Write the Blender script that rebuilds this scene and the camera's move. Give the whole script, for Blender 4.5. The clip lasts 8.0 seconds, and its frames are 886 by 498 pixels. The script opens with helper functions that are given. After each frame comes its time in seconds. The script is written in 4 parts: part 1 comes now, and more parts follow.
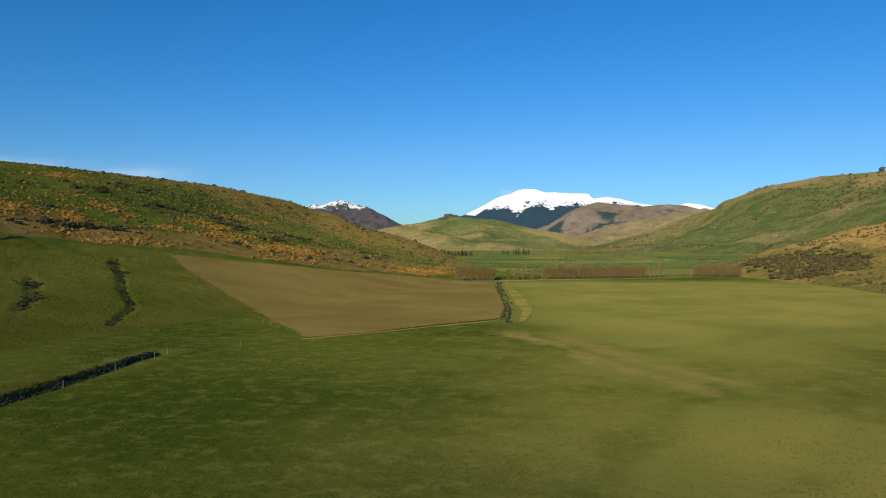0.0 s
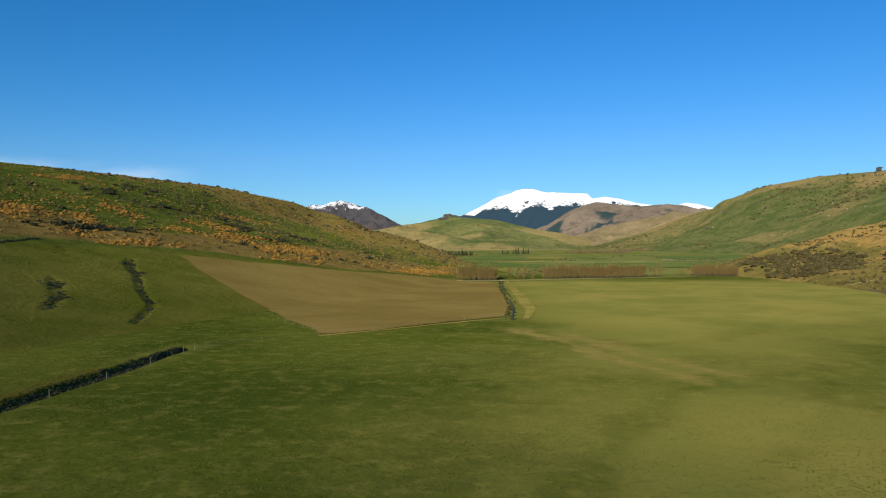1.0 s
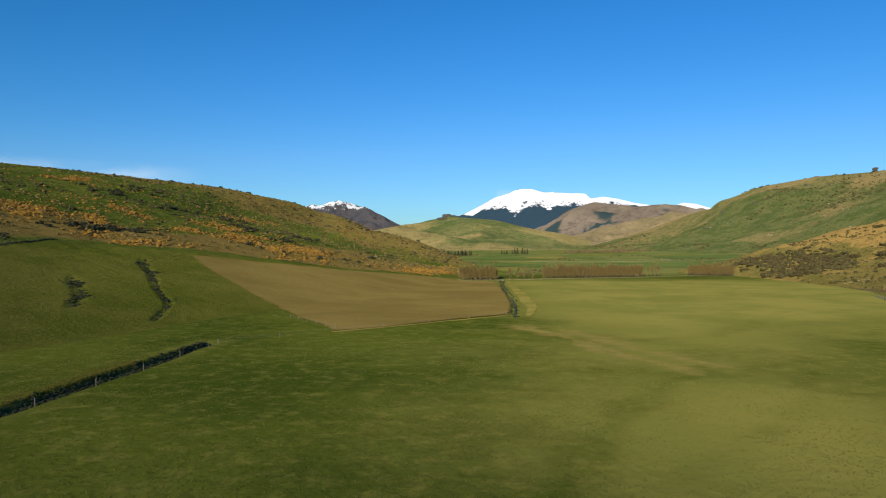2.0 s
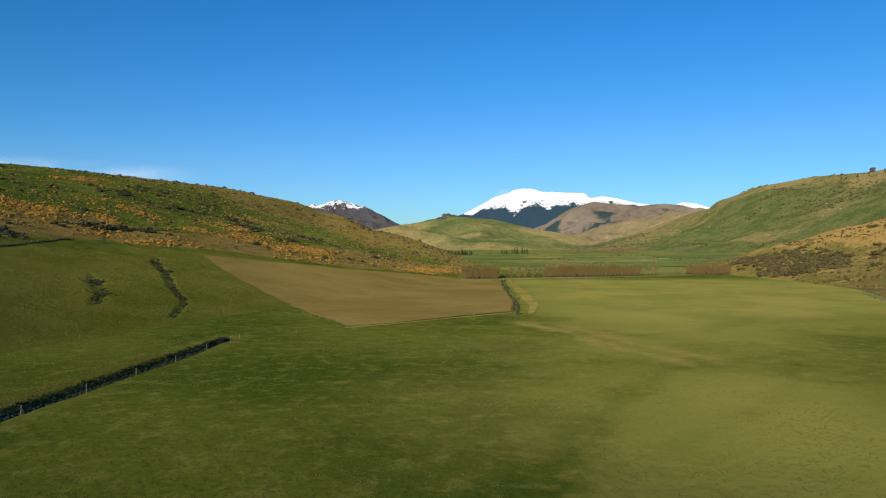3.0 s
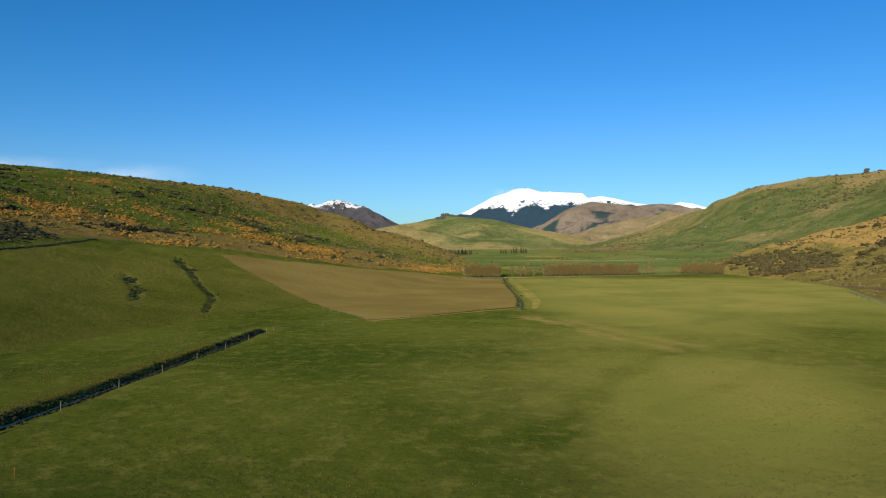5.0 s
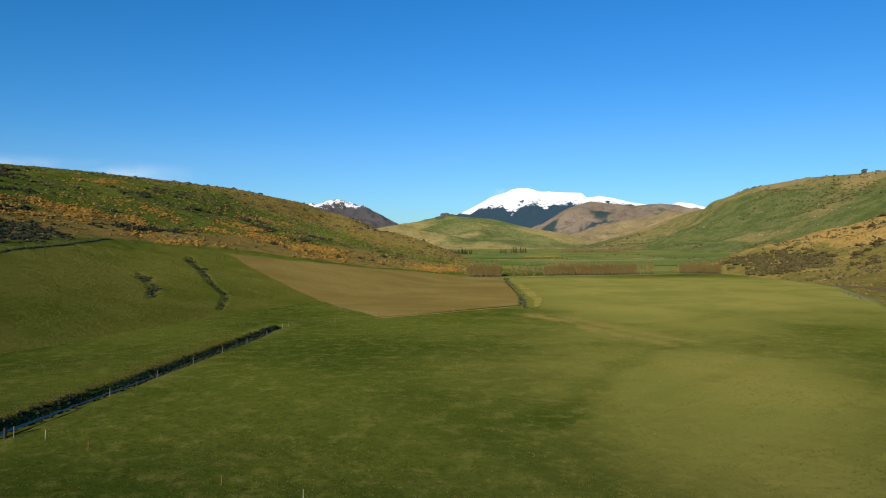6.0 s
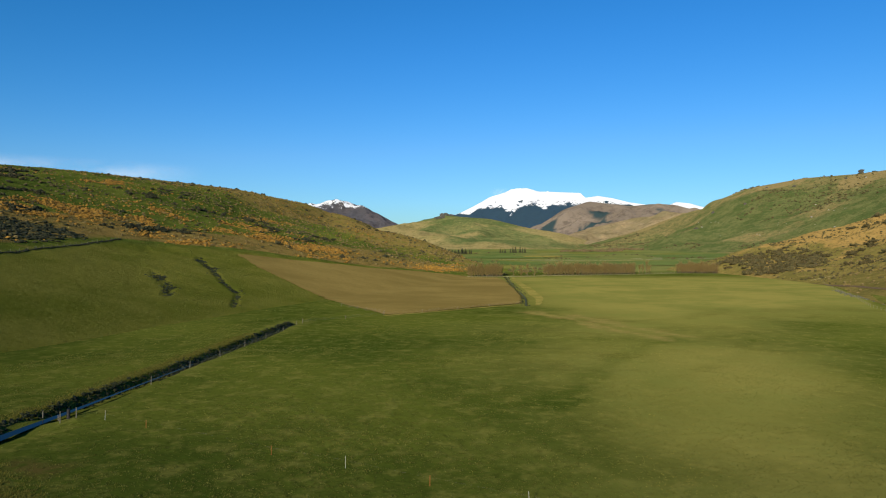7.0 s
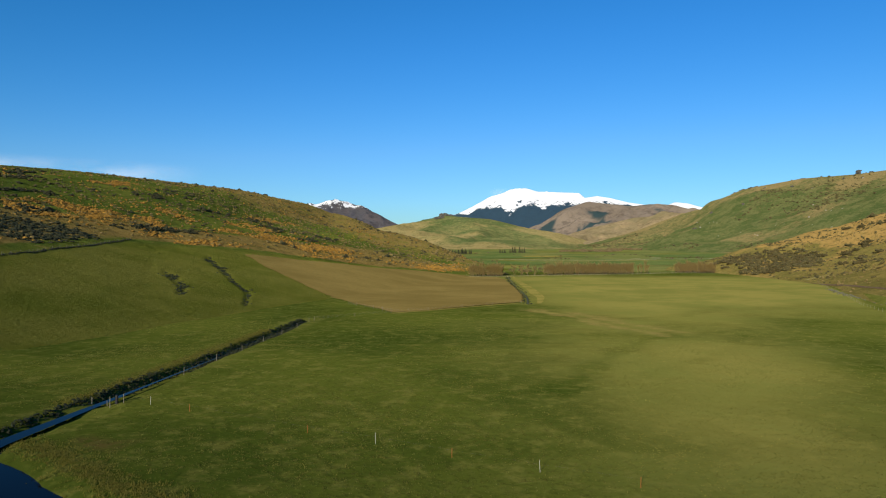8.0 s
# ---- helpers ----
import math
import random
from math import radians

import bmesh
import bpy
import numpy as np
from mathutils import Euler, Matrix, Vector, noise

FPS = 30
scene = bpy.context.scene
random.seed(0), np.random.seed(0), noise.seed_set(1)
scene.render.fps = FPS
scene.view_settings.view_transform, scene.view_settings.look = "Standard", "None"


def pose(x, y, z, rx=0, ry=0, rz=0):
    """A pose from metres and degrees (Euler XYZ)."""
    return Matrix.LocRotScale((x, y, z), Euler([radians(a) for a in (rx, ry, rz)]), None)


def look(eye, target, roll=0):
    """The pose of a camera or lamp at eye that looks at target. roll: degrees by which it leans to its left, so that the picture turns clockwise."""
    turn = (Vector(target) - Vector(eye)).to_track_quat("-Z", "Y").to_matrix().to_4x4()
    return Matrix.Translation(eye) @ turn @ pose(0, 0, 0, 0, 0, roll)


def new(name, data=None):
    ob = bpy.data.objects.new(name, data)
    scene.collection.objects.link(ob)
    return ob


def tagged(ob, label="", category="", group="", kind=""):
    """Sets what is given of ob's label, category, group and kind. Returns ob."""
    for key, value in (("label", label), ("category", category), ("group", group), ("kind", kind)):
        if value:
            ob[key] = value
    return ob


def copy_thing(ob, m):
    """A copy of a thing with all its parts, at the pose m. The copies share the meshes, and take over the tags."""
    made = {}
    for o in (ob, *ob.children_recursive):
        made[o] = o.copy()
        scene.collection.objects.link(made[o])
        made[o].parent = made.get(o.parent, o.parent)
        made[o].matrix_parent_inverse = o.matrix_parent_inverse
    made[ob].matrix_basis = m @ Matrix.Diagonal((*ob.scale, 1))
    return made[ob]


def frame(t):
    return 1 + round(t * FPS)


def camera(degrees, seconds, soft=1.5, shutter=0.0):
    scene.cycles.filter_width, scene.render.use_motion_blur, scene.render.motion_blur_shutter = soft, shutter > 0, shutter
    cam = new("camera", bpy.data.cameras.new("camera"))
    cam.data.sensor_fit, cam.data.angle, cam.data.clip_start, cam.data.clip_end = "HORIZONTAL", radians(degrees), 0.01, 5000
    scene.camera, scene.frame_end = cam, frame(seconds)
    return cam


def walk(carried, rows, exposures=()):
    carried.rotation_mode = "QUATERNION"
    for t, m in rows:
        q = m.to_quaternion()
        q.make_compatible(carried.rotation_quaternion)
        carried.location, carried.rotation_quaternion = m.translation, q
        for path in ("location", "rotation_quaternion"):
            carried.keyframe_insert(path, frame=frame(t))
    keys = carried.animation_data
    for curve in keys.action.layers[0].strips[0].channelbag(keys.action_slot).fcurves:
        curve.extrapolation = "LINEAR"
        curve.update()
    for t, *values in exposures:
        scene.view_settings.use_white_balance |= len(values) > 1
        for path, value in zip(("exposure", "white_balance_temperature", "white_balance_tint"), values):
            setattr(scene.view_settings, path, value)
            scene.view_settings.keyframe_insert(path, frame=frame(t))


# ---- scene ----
cam = camera(66.4, 8.0, soft=1.1)
PATH = [
    (0, (-0.518, -0.595, 18.703), (-1.068, 1.328, 18.719), 0.1),
    (0.5, (-0.616, -4.717, 18.758), (-1.164, -2.794, 18.775), 0.0),
    (1, (-0.627, -8.816, 18.811), (-1.174, -6.892, 18.827), -0.0),
    (1.5, (-0.599, -13.078, 18.843), (-1.143, -11.153, 18.859), -0.0),
    (3, (-0.17, -26.163, 18.961), (-0.71, -24.237, 18.975), 0.0),
    (3.5, (-0.035, -30.489, 18.946), (-0.573, -28.562, 18.959), -0.0),
    (4, (0.125, -34.702, 18.954), (-0.412, -32.776, 18.966), 0.0),
    (4.5, (0.244, -38.862, 18.999), (-0.291, -36.935, 19.012), 0.0),
    (6, (0.363, -51.319, 19.221), (-0.168, -49.39, 19.232), 0.1),
    (6.5, (0.385, -55.658, 19.202), (-0.144, -53.73, 19.213), 0.1),
    (7, (0.5, -59.905, 19.17), (-0.027, -57.976, 19.181), 0.1),
    (7.5, (0.549, -63.937, 19.187), (0.022, -62.008, 19.198), 0.1),
    (8, (0.596, -67.88, 19.158), (0.072, -65.95, 19.169), 0.1),
]
walk(cam, [(t, look(eye, target, roll)) for t, eye, target, roll in PATH], [(0, 0.82), (0.8, 0.92), (8, 0.95)])

# ---- light ----
SUN_BEARING, SUN_HEIGHT = -175.2, 14.8
world = bpy.data.worlds.new("world")
scene.world = world
world.use_nodes = True
wn, wl = world.node_tree.nodes, world.node_tree.links
sky = wn.new("ShaderNodeTexSky")
sky.sky_type = "NISHITA"
sky.sun_disc = False
sky.sun_elevation, sky.sun_rotation = radians(SUN_HEIGHT), radians(SUN_BEARING)
sky.air_density, sky.dust_density, sky.ozone_density = 1.0, 0.4, 3.0
deep = wn.new("ShaderNodeHueSaturation")
deep.inputs["Saturation"].default_value = 1.2
wl.new(sky.outputs[0], deep.inputs["Color"])
clear = wn.new("ShaderNodeMix")
clear.data_type, clear.blend_type = "RGBA", "MULTIPLY"
clear.inputs[0].default_value, clear.inputs[7].default_value = 1.0, (0.48, 0.97, 1.35, 1.0)
wl.new(deep.outputs[0], clear.inputs[6])
# a clearer, deeper zenith and a paler horizon: each channel steepened, and held to its own share towards the sun
parts, whole = wn.new("ShaderNodeSeparateColor"), wn.new("ShaderNodeCombineColor")
wl.new(clear.outputs[2], parts.inputs[0])
for k, (gain, steep, most) in enumerate(((1.30, 1.55, 1.35), (0.94, 1.06, 1.02), (0.76, 1.15, 1.02))):
    p, q, c, lo = (wn.new("ShaderNodeMath") for _ in range(4))
    p.operation, q.operation, c.operation, lo.operation = "POWER", "MULTIPLY", "MULTIPLY", "MINIMUM"
    wl.new(parts.outputs[k], p.inputs[0])
    p.inputs[1].default_value, q.inputs[1].default_value, c.inputs[1].default_value = steep, gain, most
    wl.new(p.outputs[0], q.inputs[0])
    wl.new(parts.outputs[k], c.inputs[0])
    wl.new(q.outputs[0], lo.inputs[0])
    wl.new(c.outputs[0], lo.inputs[1])
    wl.new(lo.outputs[0], whole.inputs[k])
wl.new(whole.outputs[0], wn["Background"].inputs[0])
wn["Background"].inputs[1].default_value = 0.0555
sun = new("sun", bpy.data.lights.new("sun", "SUN"))
sun.data.energy, sun.data.angle, sun.data.color = 2.4, radians(0.5), (1.0, 0.87, 0.66)
sun.matrix_world = look((0, 0, 0), (-math.sin(radians(SUN_BEARING)) * math.cos(radians(SUN_HEIGHT)),
                                    -math.cos(radians(SUN_BEARING)) * math.cos(radians(SUN_HEIGHT)), -math.sin(radians(SUN_HEIGHT))))

# ---- materials ----


class Nodes:
    """A short hand for building a node material on world positions."""

    def __init__(self, name, rough=0.95, spec=0.0):
        self.mat = bpy.data.materials.new(name)
        self.mat.use_nodes = True
        self.n, self.l = self.mat.node_tree.nodes, self.mat.node_tree.links
        self.bsdf = self.n["Principled BSDF"]
        self.bsdf.inputs["Roughness"].default_value = rough
        self.bsdf.inputs["Specular IOR Level"].default_value = spec
        self.bsdf.inputs["Diffuse Roughness"].default_value = 1.0 if rough > 0.8 else 0.0
        self.pos = self.n.new("ShaderNodeNewGeometry").outputs["Position"]

    def put(self, socket, value):
        if isinstance(value, bpy.types.NodeSocket):
            self.l.new(value, socket)
        elif isinstance(value, tuple):
            socket.default_value = (*value, 1.0)[:len(socket.default_value)]
        else:
            socket.default_value = value

    def noise(self, scale, detail=4.0, rough=0.55, squash=(1, 1, 1)):
        m = self.n.new("ShaderNodeMapping")
        m.inputs["Scale"].default_value = tuple(scale * q for q in squash)
        self.l.new(self.pos, m.inputs["Vector"])
        t = self.n.new("ShaderNodeTexNoise")
        t.inputs["Scale"].default_value, t.inputs["Detail"].default_value, t.inputs["Roughness"].default_value = 1.0, detail, rough
        self.l.new(m.outputs[0], t.inputs["Vector"])
        return t.outputs["Fac"]

    def span(self, value, low, high, to_low=0.0, to_high=1.0):
        r = self.n.new("ShaderNodeMapRange")
        r.interpolation_type = "SMOOTHSTEP"
        self.put(r.inputs["Value"], value)
        for key, v in (("From Min", low), ("From Max", high), ("To Min", to_low), ("To Max", to_high)):
            r.inputs[key].default_value = v
        return r.outputs["Result"]

    def math(self, op, a, b=0.0):
        m = self.n.new("ShaderNodeMath")
        m.operation = op
        self.put(m.inputs[0], a)
        self.put(m.inputs[1], b)
        return m.outputs[0]

    def mix(self, fac, a, b):
        m = self.n.new("ShaderNodeMix")
        m.data_type = "RGBA"
        self.put(m.inputs[0], fac)
        self.put(m.inputs[6], a)
        self.put(m.inputs[7], b)
        return m.outputs[2]

    def attribute(self, name):
        a = self.n.new("ShaderNodeAttribute")
        a.attribute_name = name
        return a.outputs["Fac"]

    def height(self):
        x = self.n.new("ShaderNodeSeparateXYZ")
        self.l.new(self.pos, x.inputs[0])
        return x.outputs

    def random(self, island=True):
        if island:
            return self.n.new("ShaderNodeNewGeometry").outputs["Random Per Island"]
        return self.n.new("ShaderNodeObjectInfo").outputs["Random"]

    def done(self, colour, bump=None, strength=0.4, distance=0.2):
        self.put(self.bsdf.inputs["Base Color"], colour)
        if bump is not None:
            b = self.n.new("ShaderNodeBump")
            b.inputs["Strength"].default_value, b.inputs["Distance"].default_value = strength, distance
            self.l.new(bump, b.inputs["Height"])
            self.l.new(b.outputs[0], self.bsdf.inputs["Normal"])
        return self.mat


def grass_material(name, lush, light, dry, patch=0.02):
    m = Nodes(name)
    c = m.mix(m.span(m.noise(patch, 5), 0.38, 0.62), lush, light)
    c = m.mix(m.math("MULTIPLY", m.span(m.noise(0.30, 6, 0.72), 0.47, 0.66), 0.36), c, dry)
    c = m.mix(m.math("MULTIPLY", m.span(m.noise(1.1, 5, 0.75), 0.48, 0.68), 0.5), c, tuple(0.5 * q for q in lush))
    c = m.mix(m.span(m.math("ADD", m.attribute("dry"), m.math("MULTIPLY", m.math("SUBTRACT", m.noise(0.06, 6, 0.68), 0.5), 1.0)), 0.05, 1.0), c, m.mix(m.span(m.noise(0.03, 7, 0.7), 0.38, 0.62), dry, (0.72 * dry[0], 0.82 * dry[1], 0.75 * dry[2])))
    c = m.mix(m.math("MULTIPLY", m.attribute("meadow"), 0.85), c, m.mix(m.span(m.noise(0.012, 7, 0.7), 0.4, 0.6), (0.066, 0.104, 0.028), (0.132, 0.136, 0.044)))
    c = m.mix(m.math("MULTIPLY", m.span(m.attribute("bare"), 0.2, 0.9), m.span(m.noise(0.8, 4), 0.25, 0.6)), c, (0.07, 0.058, 0.016))
    c = m.mix(m.math("MULTIPLY", m.attribute("worn"), m.span(m.noise(0.3, 6, 0.75), 0.3, 0.6)), c, (0.200, 0.145, 0.05))
    return m.done(c, m.noise(1.1, 6, 0.75), 0.5, 0.25)


def hill_material(name, lush, light, tan, scale):
    m = Nodes(name)
    c = m.mix(m.span(m.noise(scale, 6, 0.65), 0.38, 0.62), lush, light)
    c = m.mix(m.span(m.math("ADD", m.attribute("dry"), m.math("MULTIPLY", m.math("SUBTRACT", m.noise(scale * 2.5, 8, 0.75), 0.5), 1.6)), 0.2, 0.8), c, tan)
    c = m.mix(m.math("MULTIPLY", m.span(m.noise(scale * 8, 6, 0.75), 0.55, 0.68), 0.45), c, tuple(1.25 * q for q in tan))
    c = m.mix(m.math("MULTIPLY", m.span(m.noise(scale * 13, 6, 0.8), 0.52, 0.68), 0.55), c, tuple(0.35 * q for q in lush))
    c = m.mix(m.math("MULTIPLY", m.span(m.noise(scale * 4.3, 7, 0.75), 0.5, 0.62), 0.5), c, tuple(0.55 * q for q in lush))
    grazed = m.mix(m.span(m.noise(0.025, 6, 0.65), 0.36, 0.64), (0.112, 0.128, 0.018), (0.168, 0.166, 0.031))
    grazed = m.mix(m.math("MULTIPLY", m.span(m.noise(0.9, 5, 0.75), 0.5, 0.7), 0.4), grazed, (0.055, 0.066, 0.012))
    c = m.mix(m.attribute("grazed"), c, grazed)
    return m.done(c, m.noise(scale * 8, 8, 0.8), 1.0, 0.036 / scale)


GRASS = grass_material("pasture_grass", (0.036, 0.054, 0.0075), (0.068, 0.084, 0.0125), (0.184, 0.168, 0.042))
HILL_NEAR = hill_material("hill_pasture", (0.075, 0.108, 0.017), (0.118, 0.142, 0.024), (0.225, 0.160, 0.047), 0.022)
HILL_TUSSOCK = hill_material("tussock_hill", (0.138, 0.122, 0.034), (0.190, 0.155, 0.045), (0.315, 0.208, 0.066), 0.04)
HILL_FAR = hill_material("far_hill_pasture", (0.069, 0.096, 0.029), (0.118, 0.130, 0.046), (0.225, 0.172, 0.074), 0.028)
HILL_NUB = hill_material("rolling_hill_grass", (0.086, 0.118, 0.038), (0.155, 0.160, 0.060), (0.28, 0.225, 0.092), 0.010)
TAN_HILL = hill_material("tan_hill", (0.22, 0.185, 0.095), (0.30, 0.235, 0.13), (0.37, 0.275, 0.16), 0.003)


def mountain_material(name, snowline, ragged, low, rock, forest, ribs=8.0):
    m = Nodes(name)
    z = m.height()[2]
    wob = m.math("MULTIPLY", m.math("SUBTRACT", m.noise(0.009, 8, 0.75, (1, 1, 0.3)), 0.5), ragged)
    wob = m.math("ADD", wob, m.math("MULTIPLY", m.math("MINIMUM", m.math("SUBTRACT", 0.51, m.noise(0.026, 6, 0.75, (1, 1, 0.3))), 0.0), ribs * ragged))
    c = m.mix(m.span(m.noise(0.004, 6, 0.6), 0.4, 0.62), low, rock)
    # darker blotches and streaks put gully shade into the rock colour
    c = m.mix(m.math("MULTIPLY", m.span(m.noise(0.02, 6, 0.75), 0.48, 0.62), 0.6), c, tuple(0.5 * q for q in rock))
    c = m.mix(m.math("MULTIPLY", m.span(m.noise(0.007, 8, 0.8), 0.52, 0.6), 0.55), c, tuple(0.45 * q for q in low))
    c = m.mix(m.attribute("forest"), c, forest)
    snow = m.span(m.math("ADD", z, m.math("ADD", wob, m.math("MULTIPLY", m.attribute("tongue"), 1.0))), snowline - 4, snowline + 6)
    c = m.mix(snow, c, m.mix(m.span(m.noise(0.012, 6, 0.7), 0.4, 0.6), (0.80, 0.82, 0.86), (0.66, 0.69, 0.75)))
    return m.done(c, m.noise(0.016, 8, 0.75), 1.0, 14.0)


# distance haze is put into this forest colour: lighter and bluer
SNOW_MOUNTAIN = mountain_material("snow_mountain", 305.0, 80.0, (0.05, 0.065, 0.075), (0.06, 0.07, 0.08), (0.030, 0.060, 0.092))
LEFT_PEAK = mountain_material("snow_capped_peak", 312.0, 260.0, (0.10, 0.092, 0.098), (0.125, 0.105, 0.10), (0.03, 0.05, 0.08), 20.0)
# brown paled in the base colour to stand for haze
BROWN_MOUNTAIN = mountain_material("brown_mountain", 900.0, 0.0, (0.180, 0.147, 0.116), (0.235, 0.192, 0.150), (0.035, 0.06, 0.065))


def plain(name, a, b, scale, rough=0.85, bump=0.3, distance=0.05, spec=0.2):
    m = Nodes(name, rough, spec)
    c = m.mix(m.span(m.noise(scale, 5, 0.65), 0.35, 0.65), a, b)
    return m.done(c, m.noise(scale * 3, 4, 0.7), bump, distance)


def blades(name, a, b):
    """Thin leaves that let light through."""
    m = Nodes(name)
    c = m.mix(m.random(), a, b)
    d, t, mix = m.n.new("ShaderNodeBsdfDiffuse"), m.n.new("ShaderNodeBsdfTranslucent"), m.n.new("ShaderNodeMixShader")
    m.put(d.inputs["Color"], c)
    d.inputs["Roughness"].default_value = 1.0
    m.put(t.inputs["Color"], c)
    mix.inputs[0].default_value = 0.5
    m.l.new(d.outputs[0], mix.inputs[1])
    m.l.new(t.outputs[0], mix.inputs[2])
    m.l.new(mix.outputs[0], m.n["Material Output"].inputs["Surface"])
    return m.mat


def leafy(name, a, b, c):
    m = Nodes(name, 0.85, 0.2)
    k = m.mix(m.random(), a, b)
    k = m.mix(m.span(m.noise(0.9, 4, 0.7), 0.45, 0.7), k, c)
    return m.done(k, m.noise(2.5, 4, 0.8), 1.0, 0.4)


GORSE = leafy("gorse", (0.26, 0.138, 0.022), (0.44, 0.245, 0.038), (0.12, 0.074, 0.018))
TUSSOCK = leafy("tussock", (0.19, 0.14, 0.05), (0.26, 0.19, 0.07), (0.11, 0.09, 0.03))
SCRUB = leafy("dark_scrub", (0.03, 0.038, 0.016), (0.055, 0.055, 0.025), (0.02, 0.022, 0.012))
OLIVE_SCRUB = leafy("olive_scrub", (0.07, 0.066, 0.025), (0.135, 0.108, 0.04), (0.035, 0.037, 0.016))
MID_SCRUB = leafy("mid_scrub", (0.058, 0.05, 0.018), (0.105, 0.082, 0.03), (0.034, 0.032, 0.013))
RUSH = leafy("rush", (0.025, 0.034, 0.014), (0.045, 0.05, 0.02), (0.015, 0.018, 0.01))
TUFT = blades("grass_tuft", (0.12, 0.138, 0.020), (0.38, 0.345, 0.088))
SWARD = blades("sward_blade", (0.085, 0.105, 0.018), (0.20, 0.185, 0.048))
PALE = plain("pale_dry_grass", (0.26, 0.23, 0.09), (0.36, 0.32, 0.15), 0.5)
BANK = blades("bank_grass", (0.15, 0.15, 0.026), (0.31, 0.265, 0.06))
CONIFER = leafy("conifer", (0.045, 0.05, 0.022), (0.07, 0.07, 0.03), (0.03, 0.032, 0.016))
TWIG = blades("bare_twig", (0.32, 0.240, 0.092), (0.45, 0.345, 0.140))
POPLAR_BARK = plain("poplar_bark", (0.12, 0.085, 0.05), (0.19, 0.14, 0.085), 4.0)
BARK = plain("bark", (0.13, 0.09, 0.05), (0.2, 0.145, 0.09), 4.0)
HEDGE = leafy("brown_hedge", (0.12, 0.09, 0.04), (0.18, 0.135, 0.06), (0.07, 0.056, 0.026))
WOOD = plain("weathered_post", (0.17, 0.155, 0.115), (0.27, 0.245, 0.185), 9.0)
WHITE = plain("white_standard", (0.52, 0.52, 0.45), (0.62, 0.62, 0.55), 14.0, 0.5)
ORANGE = plain("orange_standard", (0.38, 0.11, 0.03), (0.48, 0.15, 0.04), 14.0, 0.5)
BLACK = plain("black_paint", (0.015, 0.015, 0.017), (0.03, 0.03, 0.03), 14.0, 0.5)
WIRE = plain("fence_wire", (0.18, 0.17, 0.16), (0.28, 0.27, 0.25), 20.0, 0.5)
PALE_ROCK = plain("pale_rock", (0.27, 0.255, 0.21), (0.40, 0.38, 0.32), 0.3, 0.9, 0.8, 0.5)
DARK_ROCK = plain("dark_rock", (0.06, 0.065, 0.055), (0.12, 0.11, 0.09), 0.1, 0.9, 0.8, 2.0)
BANK_SOIL = plain("bank_soil", (0.07, 0.045, 0.018), (0.12, 0.08, 0.034), 0.8)
REED = leafy("pale_reed", (0.10, 0.10, 0.062), (0.17, 0.165, 0.12), (0.07, 0.07, 0.04))
TRACK = plain("gravel_track", (0.38, 0.34, 0.24), (0.50, 0.45, 0.34), 0.4)
STRIP = grass_material("dry_grass_strip", (0.145, 0.135, 0.030), (0.205, 0.178, 0.045), (0.26, 0.212, 0.065), 0.08)


def soil_material():
    m = Nodes("tilled_soil")
    c = m.mix(m.span(m.noise(0.02, 5, 0.6, (1, 1.3, 1)), 0.36, 0.64), (0.130, 0.098, 0.029), (0.170, 0.128, 0.040))
    c = m.mix(m.math("MULTIPLY", m.span(m.noise(0.5, 6, 0.7), 0.45, 0.72), 0.5), c, (0.108, 0.091, 0.028))
    return m.done(c, m.noise(1.3, 6, 0.75), 0.6, 0.25)


SOIL = soil_material()


def water_material():
    m = Nodes("still_water", 0.03, 0.1)
    m.bsdf.inputs["IOR"].default_value = 1.15
    return m.done(m.mix(m.noise(0.15), (0.002, 0.006, 0.014), (0.004, 0.008, 0.014)), m.noise(2.5, 3), 0.05, 0.03)


WATER = water_material()
DULL_WATER = plain("dull_water", (0.10, 0.105, 0.045), (0.14, 0.145, 0.070), 0.4, 0.7, 0.1, 0.05, 0.02)


def cloud_material():
    m = Nodes("cloud", 1.0, 0.0)
    z = m.attribute("rim")
    a = m.math("MULTIPLY", z, m.span(m.noise(0.0022, 6, 0.6, (1, 1, 2.5)), 0.3, 0.65))
    m.put(m.bsdf.inputs["Alpha"], m.math("MULTIPLY", a, 0.32))
    # a faint glow of its own is added to brighten the cloud
    m.put(m.bsdf.inputs["Emission Color"], (0.80, 0.86, 1.0))
    m.bsdf.inputs["Emission Strength"].default_value = 0.2
    return m.done((0.8, 0.8, 0.82))


CLOUD = cloud_material()

# ---- shape of the land ----


def lattice(ix, iy, seed):
    h = (ix.astype(np.int64) * 374761393 + iy.astype(np.int64) * 668265263 + seed * 974711) & 0x7FFFFFFF
    h = ((h ^ (h >> 13)) * 1274126177) & 0x7FFFFFFF
    return ((h ^ (h >> 16)) & 0xFFFF) / 65535.0


def value_noise(x, y, seed=0):
    ix, iy = np.floor(x), np.floor(y)
    u, v = x - ix, y - iy
    u, v = u * u * (3 - 2 * u), v * v * (3 - 2 * v)
    a, b = lattice(ix, iy, seed), lattice(ix + 1, iy, seed)
    c, d = lattice(ix, iy + 1, seed), lattice(ix + 1, iy + 1, seed)
    return (a * (1 - u) + b * u) * (1 - v) + (c * (1 - u) + d * u) * v


def fbm(x, y, size, octaves=4, seed=0):
    total, amp, norm = 0.0, 1.0, 0.0
    for k in range(octaves):
        total = total + amp * value_noise(x / size + 17.3 * k, y / size - 9.1 * k, seed + k)
        norm, amp, size = norm + amp, amp * 0.5, size * 0.5
    return total / norm


